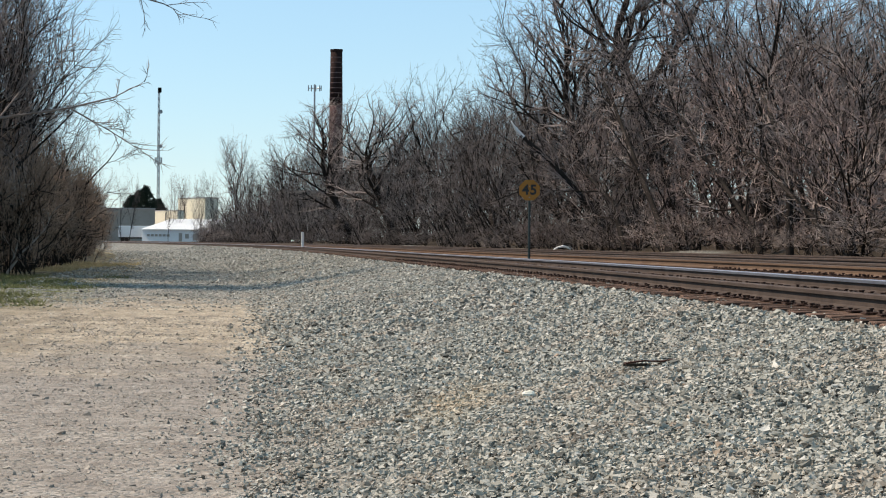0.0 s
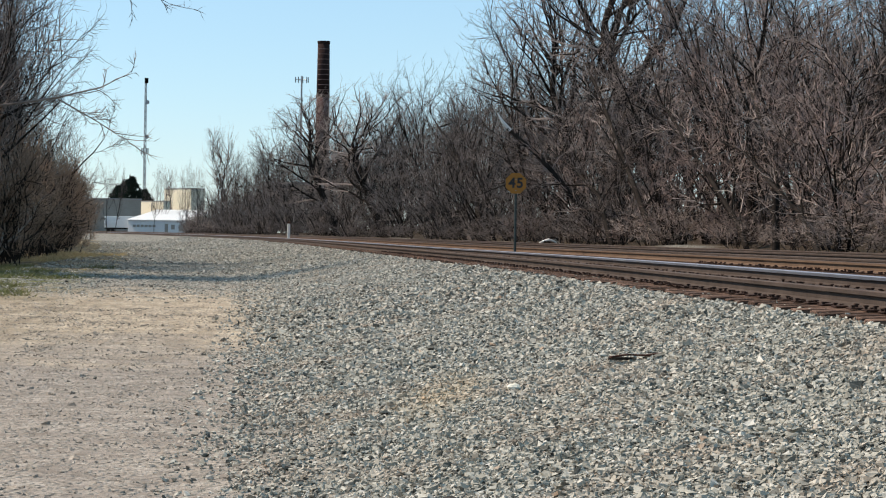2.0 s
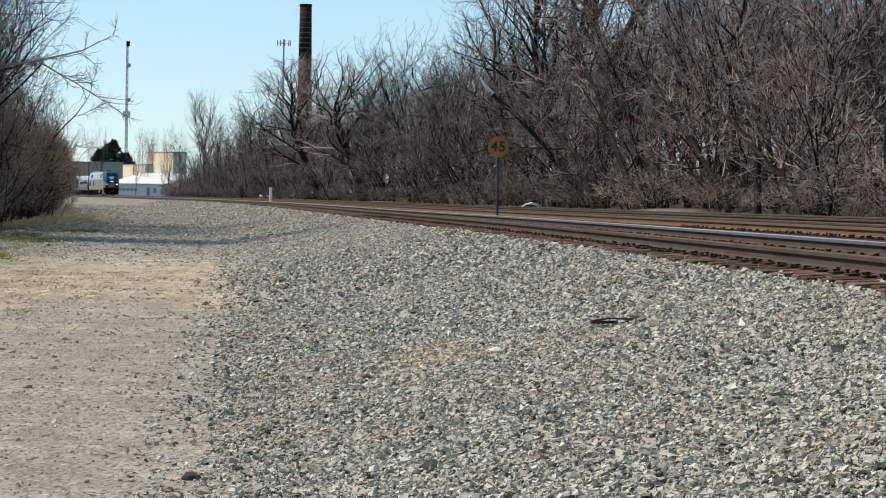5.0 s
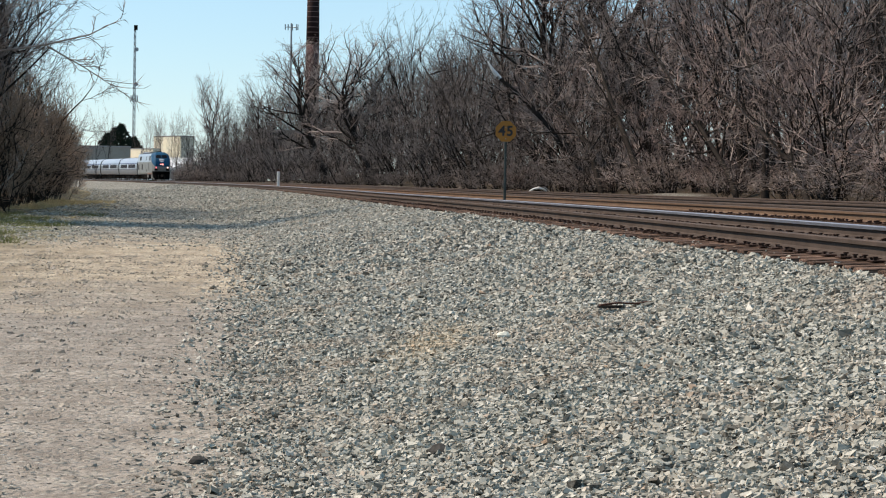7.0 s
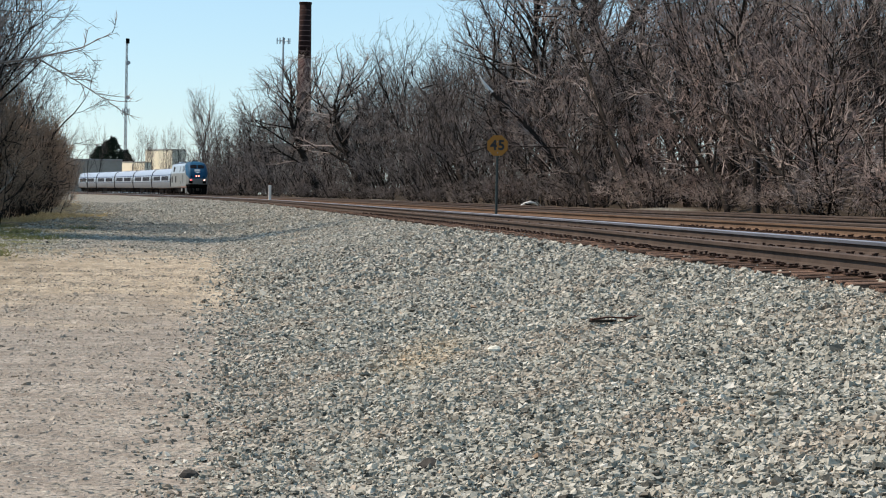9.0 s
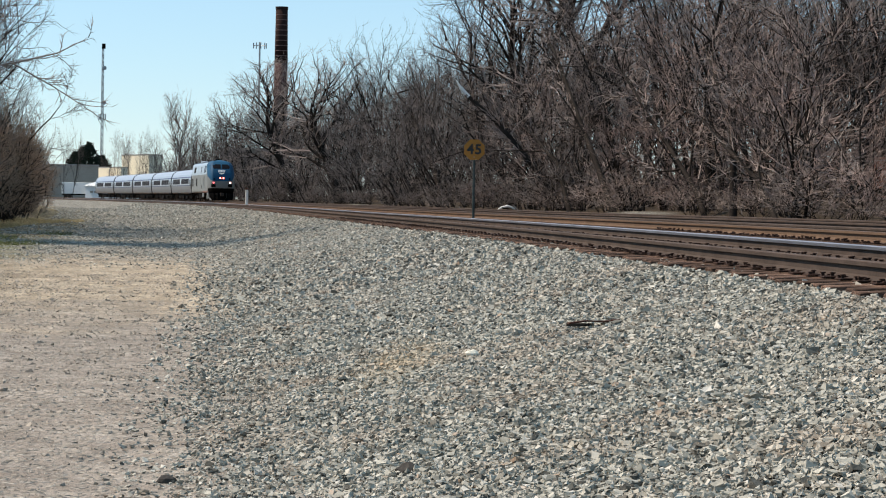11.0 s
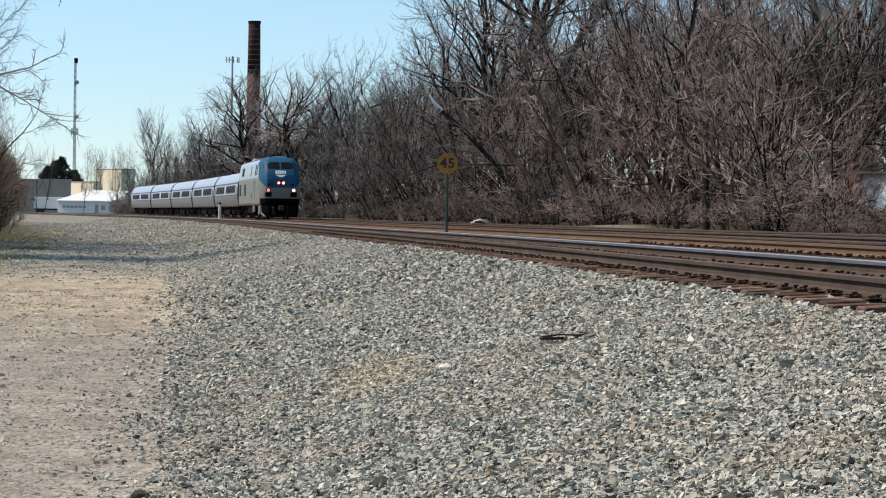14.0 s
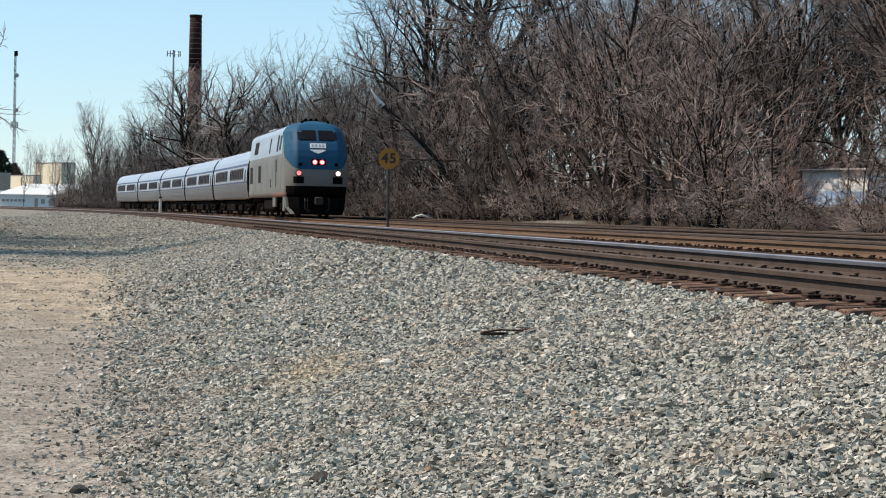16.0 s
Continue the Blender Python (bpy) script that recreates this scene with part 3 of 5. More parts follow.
# ---- loose stone ----
def stone_mesh(name, places, rng, material):
    """Many angular stones in one mesh; places: rows of x, y, z, size."""
    v0 = np.array([(x, y, z) for z in (-0.36, 0.36) for y in (-0.36, 0.36) for x in (-0.36, 0.36)])
    f0 = np.array([(4, 5, 7), (4, 7, 6), (0, 1, 5), (0, 5, 4), (2, 6, 7), (2, 7, 3), (0, 4, 6), (0, 6, 2), (1, 3, 7), (1, 7, 5)])
    kinds = []
    for k in range(60):
        w = v0 * rng.uniform(0.62, 1.2, (8, 1)) + rng.uniform(-0.19, 0.19, v0.shape)
        kinds.append(w * np.array([1.4, rng.uniform(0.85, 1.2), rng.uniform(0.55, 0.9)]))
    kinds = np.array(kinds)
    n = len(places)
    a = rng.uniform(0, 2 * np.pi, n)
    b = rng.normal(0, 0.35, n)
    c = rng.normal(0, 0.35, n)
    ca, sa, cb, sb, cc, sc = np.cos(a), np.sin(a), np.cos(b), np.sin(b), np.cos(c), np.sin(c)
    rot = np.stack([np.stack([ca * cb, ca * sb * sc - sa * cc, ca * sb * cc + sa * sc], -1), np.stack([sa * cb, sa * sb * sc + ca * cc, sa * sb * cc - ca * sc], -1), np.stack([-sb, cb * sc, cb * cc], -1)], 1)
    w = np.einsum("nij,nkj->nki", rot, kinds[rng.integers(0, len(kinds), n)]) * places[:, None, 3:4] + places[:, None, :3]
    me = bpy.data.meshes.new(name)
    nv, nf = len(v0), len(f0)
    me.vertices.add(n * nv)
    me.vertices.foreach_set("co", w.astype(np.float32).ravel())
    faces = (f0[None] + (np.arange(n) * nv)[:, None, None]).reshape(-1)
    me.loops.add(len(faces))
    me.loops.foreach_set("vertex_index", faces.astype(np.int32))
    me.polygons.add(n * nf)
    me.polygons.foreach_set("loop_start", np.arange(0, n * nf * 3, 3, dtype=np.int32))
    me.update(calc_edges=True)
    me.polygons.foreach_set("use_smooth", [False] * (n * nf))
    me.materials.append(material)
    return new(name, me)


def build_stones():
    rng = np.random.default_rng(11)
    rows = []
    # the bank: thick near the lens, thinner with distance
    for u0, u1, dens, size in ((7, 13, 2700, 0.0215), (13, 20, 2150, 0.0232), (20, 30, 1000, 0.0285), (30, 46, 300, 0.038)):
        n = int((u1 - u0) * 5.3 * dens)
        u, p = rng.uniform(u0, u1, n), rng.uniform(-0.7, 4.7, n)
        toe = 0.42 + 0.12 * np.sin(u * 0.9) + 0.06 * np.sin(u * 2.7)
        keep = (rng.random(n) < np.clip((p - toe + 0.45) / 0.75, 0, 1) ** 1.4) | (rng.random(n) < 0.2 * np.clip((p + 0.7) / 0.6, 0, 1))
        keep &= (p < 0.35 * u + 0.4) & (u > 9.8 - 0.85 * p)
        s = size * np.exp(rng.normal(0, 0.27, n))
        for uu, pp, ss in zip(u[keep], p[keep], s[keep]):
            q = at(uu, pp, ground_z(uu, pp) + ss * rng.uniform(-0.25, 0.5))
            rows.append((q.x, q.y, q.z, ss))
    # among the ties of the nearest track
    n = 9000
    for uu, pp in zip(rng.uniform(9, 50, n), rng.uniform(4.5, 8.6, n)):
        q = at(uu, pp, dip(uu) + RAILS[0][0] - RAIL_H - 0.045 + 0.027 * (pp - P_RAIL) + rng.uniform(-0.01, 0.02))
        rows.append((q.x, q.y, q.z, 0.036 * math.exp(rng.normal(0, 0.25))))
    # farther along: coarser heaps over bank and lane
    for u0, u1, dens, size in ((46, 70, 120, 0.038), (70, 110, 50, 0.05), (110, 170, 24, 0.065), (170, 300, 14, 0.09)):
        n = int((u1 - u0) * 13 * dens)
        for uu, pp in zip(rng.uniform(u0, u1, n), rng.uniform(-8.2, 4.6, n)):
            if pp > -0.4 or rng.random() < 0.45 * min(1, max(0, (uu - 48) / 12)):
                ss = size * math.exp(rng.normal(0, 0.3))
                q = at(uu, pp, ground_z(uu, pp) + ss * rng.uniform(-0.25, 0.1))
                rows.append((q.x, q.y, q.z, ss))
    ob = stone_mesh("ballast_stones", np.array(rows), rng, M["stone"])
    tagged(ob, "angular grey crushed-stone ballast, loosely heaped", "ballast", kind="stuff")
    # small grit trodden into the lane
    rows, n = [], 30000
    for uu, pp in zip(rng.uniform(10, 46, n), rng.uniform(-7, 0.1, n)):
        ss = 0.0155 * math.exp(rng.normal(0, 0.5))
        q = at(uu, pp, ground_z(uu, pp) - ss * 0.12)
        rows.append((q.x, q.y, q.z, ss))
    ob = stone_mesh("lane_grit", np.array(rows), rng, M["grit"])
    tagged(ob, "small tan stones trodden into the dirt lane", "gravel", kind="stuff")


build_stones()


# ---- trees ----
def branch_points(rnd, start, way, length, n, lift, wobble):
    pts, q, d = [start.copy()], start.copy(), way.normalized()
    for i in range(n):
        d = (d + Vector((rnd.gauss(0, wobble), rnd.gauss(0, wobble), rnd.gauss(0, wobble) + lift))).normalized()
        q = q + d * (length / n)
        pts.append(q.copy())
    return pts


def limb(g, pts, r0, r1, sides):
    """A tapered limb; the last ring closes to a point."""
    n = len(pts) - 1
    prev = None
    side = None
    for i, q in enumerate(pts):
        d = (pts[min(i + 1, n)] - pts[max(i - 1, 0)]).normalized()
        side = d.orthogonal().normalized() if side is None else (side - d * side.dot(d)).normalized()
        up = d.cross(side)
        if i == n:
            tip = len(g.v)
            g.v.append(tuple(q))
            for k in range(sides):
                g.f.append((prev[k], prev[(k + 1) % sides], tip))
            return
        r = r0 + (r1 - r0) * i / n
        ring = []
        for k in range(sides):
            w = 2 * math.pi * k / sides
            ring.append(len(g.v))
            g.v.append(tuple(q + (side * math.cos(w) + up * math.sin(w)) * r))
        if prev:
            for k in range(sides):
                g.f.append((prev[k], prev[(k + 1) % sides], ring[(k + 1) % sides], ring[k]))
        prev = ring


def pick(pts, f):
    x = f * (len(pts) - 1)
    i = min(int(x), len(pts) - 2)
    return pts[i].lerp(pts[i + 1], x - i), (pts[i + 1] - pts[i]).normalized()


def aside(rnd, d, angle):
    """A way that leaves d by an angle, to a random side."""
    s = d.orthogonal().normalized()
    s.rotate(Matrix.Rotation(rnd.uniform(0, 2 * math.pi), 3, d))
    return d * math.cos(angle) + s * math.sin(angle)


def to_crown(q, d, height, wide):
    """How far from q along d the domed outline of a crown lies."""
    c = Vector((0, 0, height * 0.55))
    s = Vector((1 / (wide * height), 1 / (wide * height), 1 / (height * 0.46)))
    o, e = Vector([(q[i] - c[i]) * s[i] for i in range(3)]), Vector([d[i] * s[i] for i in range(3)])
    k, b, m = e.dot(e), o.dot(e), o.dot(o) - 1
    return max((-b + math.sqrt(max(b * b - k * m, 0.0))) / k, 0.0)


def bare_tree(name, seed, height, girth, stems, counts, low=0.22, spread=0.34, lean=0.0, twig_mat="twig", bark_mat="bark", twig_r=0.011):
    """A leafless tree: stems that fork into rising boughs, branches that sweep up from them, and two orders of fine twigs."""
    rnd = random.Random(seed)
    wood, crown = Geo(), Geo()
    n1, n2, n3, n4 = counts
    for s in range(stems):
        way = Vector((rnd.gauss(lean, 0.1 + 0.18 * (stems > 1)), rnd.gauss(0, 0.1 + 0.18 * (stems > 1)), 1))
        h = height * rnd.uniform(0.85, 1.0) if s else height
        base = Vector((rnd.gauss(0, 0.35), rnd.gauss(0, 0.35), -0.3)) if stems > 1 else Vector((0, 0, -0.3))
        trunk = branch_points(rnd, base, way, h * 0.72, 11, 0.02, 0.13)
        r = girth / math.sqrt(stems)
        limb(wood, trunk, r, r * 0.18, 6)
        m1 = max(3, n1 // stems)
        for i in range(m1):
            f = low + (0.99 - low) * ((i + rnd.random()) / m1)
            q, d = pick(trunk, f)
            d = aside(rnd, d, rnd.uniform(0.4, 0.75 + 0.4 * (1 - f)))
            ln = min(to_crown(q, d, h, spread) * rnd.uniform(0.78, 0.95), h * 0.5) + 0.3
            bough = branch_points(rnd, q, d, ln, 8, 0.07, 0.18)
            rb = max(r * (1 - 0.65 * f) * 0.5, 0.024)
            limb(wood, bough, rb, rb * 0.22, 4)
            for j in range(n2):
                fb = 0.12 + 0.87 * ((j + rnd.random()) / n2)
                q2, d2 = pick(bough, min(fb, 0.99))
                d2 = aside(rnd, d2, rnd.uniform(0.4, 1.0))
                l2 = min(ln * 0.6 * rnd.uniform(0.6, 1.1) * (1.25 - fb * 0.6), to_crown(q2, d2, h, spread) * 0.9 + 0.3)
                br = branch_points(rnd, q2, d2, l2, 4, 0.07, 0.2)
                limb(wood if j % 3 else crown, br, max(rb * 0.45, twig_r * 1.4), twig_r * 0.8, 3)
                m3 = max(3, round(n3 * min(1.0, 0.3 + l2 / 2.0)))
                for k in range(m3):
                    q3, d3 = pick(br, 0.08 + 0.91 * ((k + rnd.random()) / m3))
                    l3 = rnd.uniform(0.5, 1.25) * (0.55 + 0.22 * l2)
                    tw = branch_points(rnd, q3, aside(rnd, d3, rnd.uniform(0.4, 1.05)), l3, 3, 0.07, 0.22)
                    limb(crown, tw, twig_r * 0.8, twig_r * 0.55, 3)
                    for _ in range(n4):
                        q4, d4 = pick(tw, rnd.uniform(0.15, 0.98))
                        limb(crown, branch_points(rnd, q4, aside(rnd, d4, rnd.uniform(0.4, 1.0)), rnd.uniform(0.25, 0.6), 1, 0.05, 0.1), twig_r * 0.6, 0, 3)
    t = new(name)
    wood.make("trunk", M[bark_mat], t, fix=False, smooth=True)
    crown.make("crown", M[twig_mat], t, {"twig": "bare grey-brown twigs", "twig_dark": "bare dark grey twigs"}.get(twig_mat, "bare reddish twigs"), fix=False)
    return t


def place(ob, u, p, turn=0.0, size=1.0, high=None):
    m = along(u, p, ground_z(u, p), turn)
    return m @ Matrix.Diagonal((size, size, high or size, 1))


def plant(kinds, spots, group):
    """Sets trees on spots (u, p, turn, size, height); the first use of each kind is the tree itself."""
    used = set()
    for i, (k, u, p, turn, size, high) in enumerate(spots):
        m = place(None, u, p, turn, size, high)
        if k in used:
            copy_thing(kinds[k], m)
        else:
            used.add(k)
            kinds[k].matrix_basis = m
            tagged(kinds[k], kinds[k]["label"], kinds[k]["category"], group)


def gap(u, p):
    """True where the view between the trees is open to the yard behind."""
    q = at(u, p)
    d = math.degrees(math.atan2(q.x, q.y))
    return 8.4 < d < 11.7 and 18.5 < p < 39


def end_height(u, p):
    """The wood falls to low growth towards its far end."""
    q = at(u, p)
    return float(np.interp(-math.degrees(math.atan2(q.x, q.y)), [7.6, 8.5, 9.7], [1.0, 0.72, 0.48]))


def far_kind(rnd, u):
    """Picks the dark-twigged variants more often the farther along the wood."""
    return rnd.randrange(3, 5) if rnd.random() < (u - 95) / 50 else rnd.randrange(3)


def build_woods():
    rnd = random.Random(21)
    big = []
    for i in range(5):
        t = bare_tree("bare_tree", 100 + i, 18, 0.2, (1, 2, 1, 3, 2)[i], (14, 6, 6, 2), low=0.14, spread=0.36, lean=-0.2, twig_mat="twig" if i % 2 else "twig_red", twig_r=0.015)
        big.append(tagged(t, "tall leafless broadleaf tree with dense grey-brown twigs", "tree"))
    thin = []
    for i in range(3):
        t = bare_tree("far_bare_tree", 150 + i, 18, 0.19, 1, (14, 6, 5, 2), low=0.16, spread=0.37, twig_mat="twig_dark", twig_r=0.0135)
        thin.append(tagged(t, "dark leafless tree of the far and inner wood", "tree"))
    small = []
    for i in range(5):
        t = bare_tree("young_bare_tree", 200 + i, 10, 0.13, 3, (18, 5, 5, 1), low=0.12, spread=0.38, lean=-0.42, twig_mat=("twig", "twig_red", "twig_red", "twig_dark", "twig_dark")[i], twig_r=0.0145)
        small.append(tagged(t, "slender many-stemmed leafless young tree leaning towards the tracks", "tree"))
    brush = []
    for i in range(5):
        t = bare_tree("bare_bush", 300 + i, 4.2, 0.07, 7, (30, 4, 4, 1), low=0.08, spread=0.5, lean=-0.1, twig_mat=("twig", "twig_red", "twig_red", "twig_dark", "twig_dark")[i], twig_r=0.0155)
        brush.append(tagged(t, "tangled leafless thicket bush beside the track", "bush"))
    spots, deep = [], []
    u = 42.0
    while u < 470:
        for p, k in ((24, 0), (30.5, 1), (40, 2), (51, 3), (62, 4)):
            v, q = u + rnd.uniform(-2, 2), p + rnd.uniform(-2.2, 2.5)
            if rnd.random() < 0.94 and not gap(v, q) and v < 408 + 4.5 * (q - 21):
                s = rnd.uniform(0.84, 1.08) * end_height(v, q) * ((0.9, 0.96)[k] if k < 2 and v > 162 else 1)
                if k < 2 and u < 128:
                    spots.append((rnd.randrange(5), v, q, rnd.uniform(-75, 75), s, s * rnd.uniform(0.9, 1.04)))
                else:
                    deep.append((rnd.randrange(3), v, q, rnd.uniform(0, 360), s, s * rnd.uniform(0.9, 1.08)))
        u += 4.8 + u * 0.012
    for u in range(44, 150, 5):
        for p in (35, 45, 57):
            v, q = u + rnd.uniform(-2, 2), p + rnd.uniform(-2, 2)
            if not gap(v, q):
                s = rnd.uniform(0.8, 1.0)
                deep.append((rnd.randrange(3), v, q, rnd.uniform(0, 360), s, s))

    def bearing(s):
        q = at(s[1], s[2])
        return math.degrees(math.atan2(q.x, q.y))
    spots = [s for s in spots if not (7.5 < bearing(s) < 8.4 and s[2] < 33)]
    plant(big, spots, "trees of the wood")
    for d, dist, high in ((10.52, 540, 0.92), (10.4, 560, 1.0), (10.05, 600, 0.98), (9.85, 560, 0.9), (9.6, 520, 0.95), (9.72, 540, 1.0), (9.98, 575, 1.03), (10.3, 555, 1.02), (9.2, 500, 0.85), (8.5, 455, 0.95), (8.15, 430, 0.95), (9.35, 500, 0.9), (10.62, 610, 0.8), (8.6, 480, 1.0), (8.3, 440, 0.95), (11.7, 420, 0.8), (12.1, 380, 0.75), (11.5, 500, 0.9), (-8.2, 131, 0.7), (-8.9, 134, 0.65), (-9.6, 131, 0.7), (-10.3, 133, 0.7), (-9.2, 142, 0.9), (-9.9, 146, 0.9), (-8.6, 150, 0.9), (-10.7, 148, 0.9)) + tuple((-5.4 - 0.5 * i, 138 + (i * 29) % 40, 0.62 + 0.02 * (i % 9)) for i in range(9)):
        v, q = line_place(-dist * math.sin(radians(d)), dist * math.cos(radians(d)))
        deep.append((rnd.randrange(3), v, q, rnd.uniform(0, 360), (0.45 if d > 9.3 else 0.8) * high, high))
    plant(thin, deep, "trees deep in the wood")
    spots, u = [], 46.0
    while u < 400:
        v, q = u, 20.6 + rnd.uniform(-1.0, 1.8)
        s = rnd.uniform(0.7, 1.15)
        if not gap(v, q):
            s *= end_height(v, q) ** 0.5
            spots.append((far_kind(rnd, v), v, q, rnd.uniform(-60, 60), s, s))
        u += 2.8 + u * 0.009
    for d, dist, s in ((-8.9, 88, 0.4), (-9.5, 84, 0.36), (-10.0, 92, 0.45), (-10.6, 86, 0.5), (-8.5, 95, 0.6)):
        v, q = line_place(-dist * math.sin(radians(d)), dist * math.cos(radians(d)))
        spots.append((rnd.randrange(3), v, q, rnd.uniform(0, 360), s, s))
    for i in range(30):
        d, dist = 7.7 + 1.95 * i / 29, 396 + (i * 37) % 40 + 18 * (i > 20)
        v, q = line_place(-dist * math.sin(radians(d)), dist * math.cos(radians(d)))
        s = (1.1 - 0.012 * i) * rnd.uniform(0.85, 1.1)
        spots.append((3 + i % 2, v, q, rnd.uniform(0, 360), s * 1.1, s))
    plant(small, spots, "young trees along the wood")
    spots, u = [], 48.0
    while u < 425:
        s = rnd.uniform(0.55, 1.05) * (0.62 if gap(u, 20) else 1)
        spots.append((far_kind(rnd, u), u, 19.3 + rnd.uniform(-0.6, 0.9), rnd.uniform(0, 360), s, s * rnd.uniform(0.65, 1)))
        u += 2.4 + min(u, 250) * 0.012
    u = 50.0
    while u < 420:
        for p in (27, 35):
            v, q = u + rnd.uniform(-2, 2), p + rnd.uniform(-2.5, 2.5)
            if not gap(v, q):
                s = rnd.uniform(1.5, 2.3)
                spots.append((far_kind(rnd, v), v, q, rnd.uniform(0, 360), s, s * 0.9))
        u += 8 + u * 0.02
    for d, dist in ((-8.1, 127), (-8.7, 129), (-9.3, 128), (-9.9, 130), (-10.5, 128), (-11.1, 131)):
        v, q = line_place(-dist * math.sin(radians(d)), dist * math.cos(radians(d)))
        spots.append((rnd.randrange(3), v, q, rnd.uniform(0, 360), 1.9, 1.6))
    for i in range(34):
        d, dist = 7.6 + 2.0 * i / 33, 388 + (i * 23) % 30 + 22 * (i > 22)
        v, q = line_place(-dist * math.sin(radians(d)), dist * math.cos(radians(d)))
        s = rnd.uniform(1.3, 1.9)
        spots.append((3 + i % 2 if i % 3 else 0, v, q, rnd.uniform(0, 360), s, s * 0.9))
    for i in range(26):
        v = 54 + 1.4 * i
        if gap(v, 19.5):
            spots.append((i % 3, v, 18.6 + (i * 0.37) % 1.3, 47 * i, 0.5, 0.26 * rnd.uniform(0.7, 1.2)))
    for i in range(12):
        if gap(66 + 4.5 * i, 22):
            spots.append((i % 3, 66 + 4.5 * i, 21.5 + (i * 2.3) % 6, 40 * i, 0.75, 0.5))
    plant(brush, spots, "bushes along the wood")
    # old trees with heavy dark limbs at the wood's edge
    old = [tagged(bare_tree("old_bare_tree", 177 + i, 17, 0.4, 1 + i, (15, 8, 7, 2), low=0.3, spread=0.4, lean=-0.05, twig_r=0.0165), "old leafless tree with heavy dark spreading limbs", "tree") for i in range(2)]
    plant(old, [(0, 274, 21.2, 20, 1.5, 1.05), (1, 120, 27, 0, 1.15, 1.2), (1, 205, 23, 40, 0.9, 0.85), (0, 235, 21, -60, 0.9, 0.9), (0, 150, 25, 20, 0.8, 1.05), (1, 165, 28, 100, 1.0, 0.95), (0, 139, 28, 300, 1.15, 1.25), (0, *line_place(-470 * math.sin(radians(8.88)), 470 * math.cos(radians(8.88))), 80, 0.66, 1.26)], "old trees at the wood's edge")


build_woods()


def build_lane_trees():
    rnd = random.Random(31)
    left = [tagged(bare_tree("lane_tree", 400 + i, 14, 0.2, 2 + i, (16, 6, 6, 2), low=0.1, spread=0.4, twig_mat="twig_dark", twig_r=0.0125), "leafless tree with fine twigs beside the dirt lane", "tree") for i in range(2)]
    spots = []
    for u, p, h in ((90, -13.2, 1.05), (97, -10.8, 1.1), (104, -11.6, 1.15), (110, -10.4, 1.05), (119, -10.8, 1.0), (128, -10.0, 0.9), (101, -12.8, 1.15), (115, -12.4, 1.1), (139, -10.8, 0.7), (151, -10.4, 0.66), (166, -11.0, 0.68), (182, -11.0, 0.62), (200, -11.5, 0.6), (94, -15.2, 1.15), (101, -14.8, 1.1), (113, -13.6, 1.05), (117, -17, 1.1), (106, -18, 1.15), (133, -12.6, 0.85), (140, -13, 0.82), (155, -13, 0.76), (98, -16.5, 1.1), (112, -16, 1.05), (126, -15, 0.95), (145, -15, 0.85), (170, -16, 0.8), (220, -13, 0.6), (245, -14, 0.6), (92, -14.3, 1.25), (96, -12.6, 1.2), (100, -11.6, 1.2), (109, -12.0, 1.15), (118, -13.8, 1.15), (124, -12.4, 1.0), (89, -16.6, 1.3), (99, -14.0, 1.3), (114, -14.4, 1.2)):
        spots.append((rnd.randrange(2), u, p, rnd.uniform(0, 360), h * 0.9, h * rnd.uniform(0.95, 1.05)))
    plant(left, spots, "trees beside the lane")
    tall = tagged(bare_tree("tall_lane_tree", 421, 18, 0.36, 1, (22, 8, 7, 2), low=0.15, spread=0.36, twig_mat="twig_dark", twig_r=0.012), "tall leafless tree standing behind the brush of the lane", "tree")
    plant([tall], [(0, 97, -15.5, 0, 1, 1), (0, 108, -13.8, 120, 0.85, 0.85), (0, 122, -14.5, 220, 0.8, 0.75), (0, 91, -19, 300, 1, 1)] , "tall trees beside the lane")
    thick = [tagged(bare_tree("lane_bush", 500 + i, 4.4, 0.07, 8, (34, 4, 4, 1), low=0.05, spread=0.5, bark_mat="bark", twig_mat="brush_brown", twig_r=0.0165), "dense brown leafless brush beside the dirt lane", "bush") for i in range(2)]
    spots = []
    for u in range(90, 236, 4):
        for p in (-9.9, -11.6) if u < 150 else (-11.3, -12.8):
            s = rnd.uniform(0.8, 1.15)
            spots.append((rnd.randrange(2), u + rnd.uniform(-2, 2), p + rnd.uniform(-0.7, 0.5), rnd.uniform(0, 360), s, s * rnd.uniform(0.95, 1.35)))
    # an unseen tall clump nearer by, added beside the view to shade the lane
    for x, y, high in ((-24.6, 76.5, 3.9), (-26.0, 75.2, 4.3), (-24.2, 74.2, 3.6), (-27.5, 77.0, 4.6)):
        spots.append((rnd.randrange(2), *line_place(x, y), rnd.uniform(0, 360), 1.5, high))
    plant(thick, spots, "brush beside the lane")
    pale = tagged(bare_tree("pale_tree", 433, 9, 0.13, 2, (14, 5, 5, 1), low=0.25, spread=0.36, lean=0.25, bark_mat="pale_bark", twig_r=0.011), "small leafless tree with pale bark in front of the brush", "tree")
    plant([pale], [(0, 92, -10.1, 20, 0.62, 0.6), (0, 89, -11.6, 200, 0.7, 0.75)], "pale-barked trees")
    # the tree beside the camera's field of view, whose long limbs hang over the lane
    t = tagged(new("overhanging_tree"), "tall leafless tree with long thin limbs hanging over the lane", "tree")
    base = Vector((-27.0, 80.5, 0.0))
    t.matrix_basis = pose(base.x, base.y, ground_z(*line_place(base.x, base.y)))
    wood, crown = Geo(), Geo()
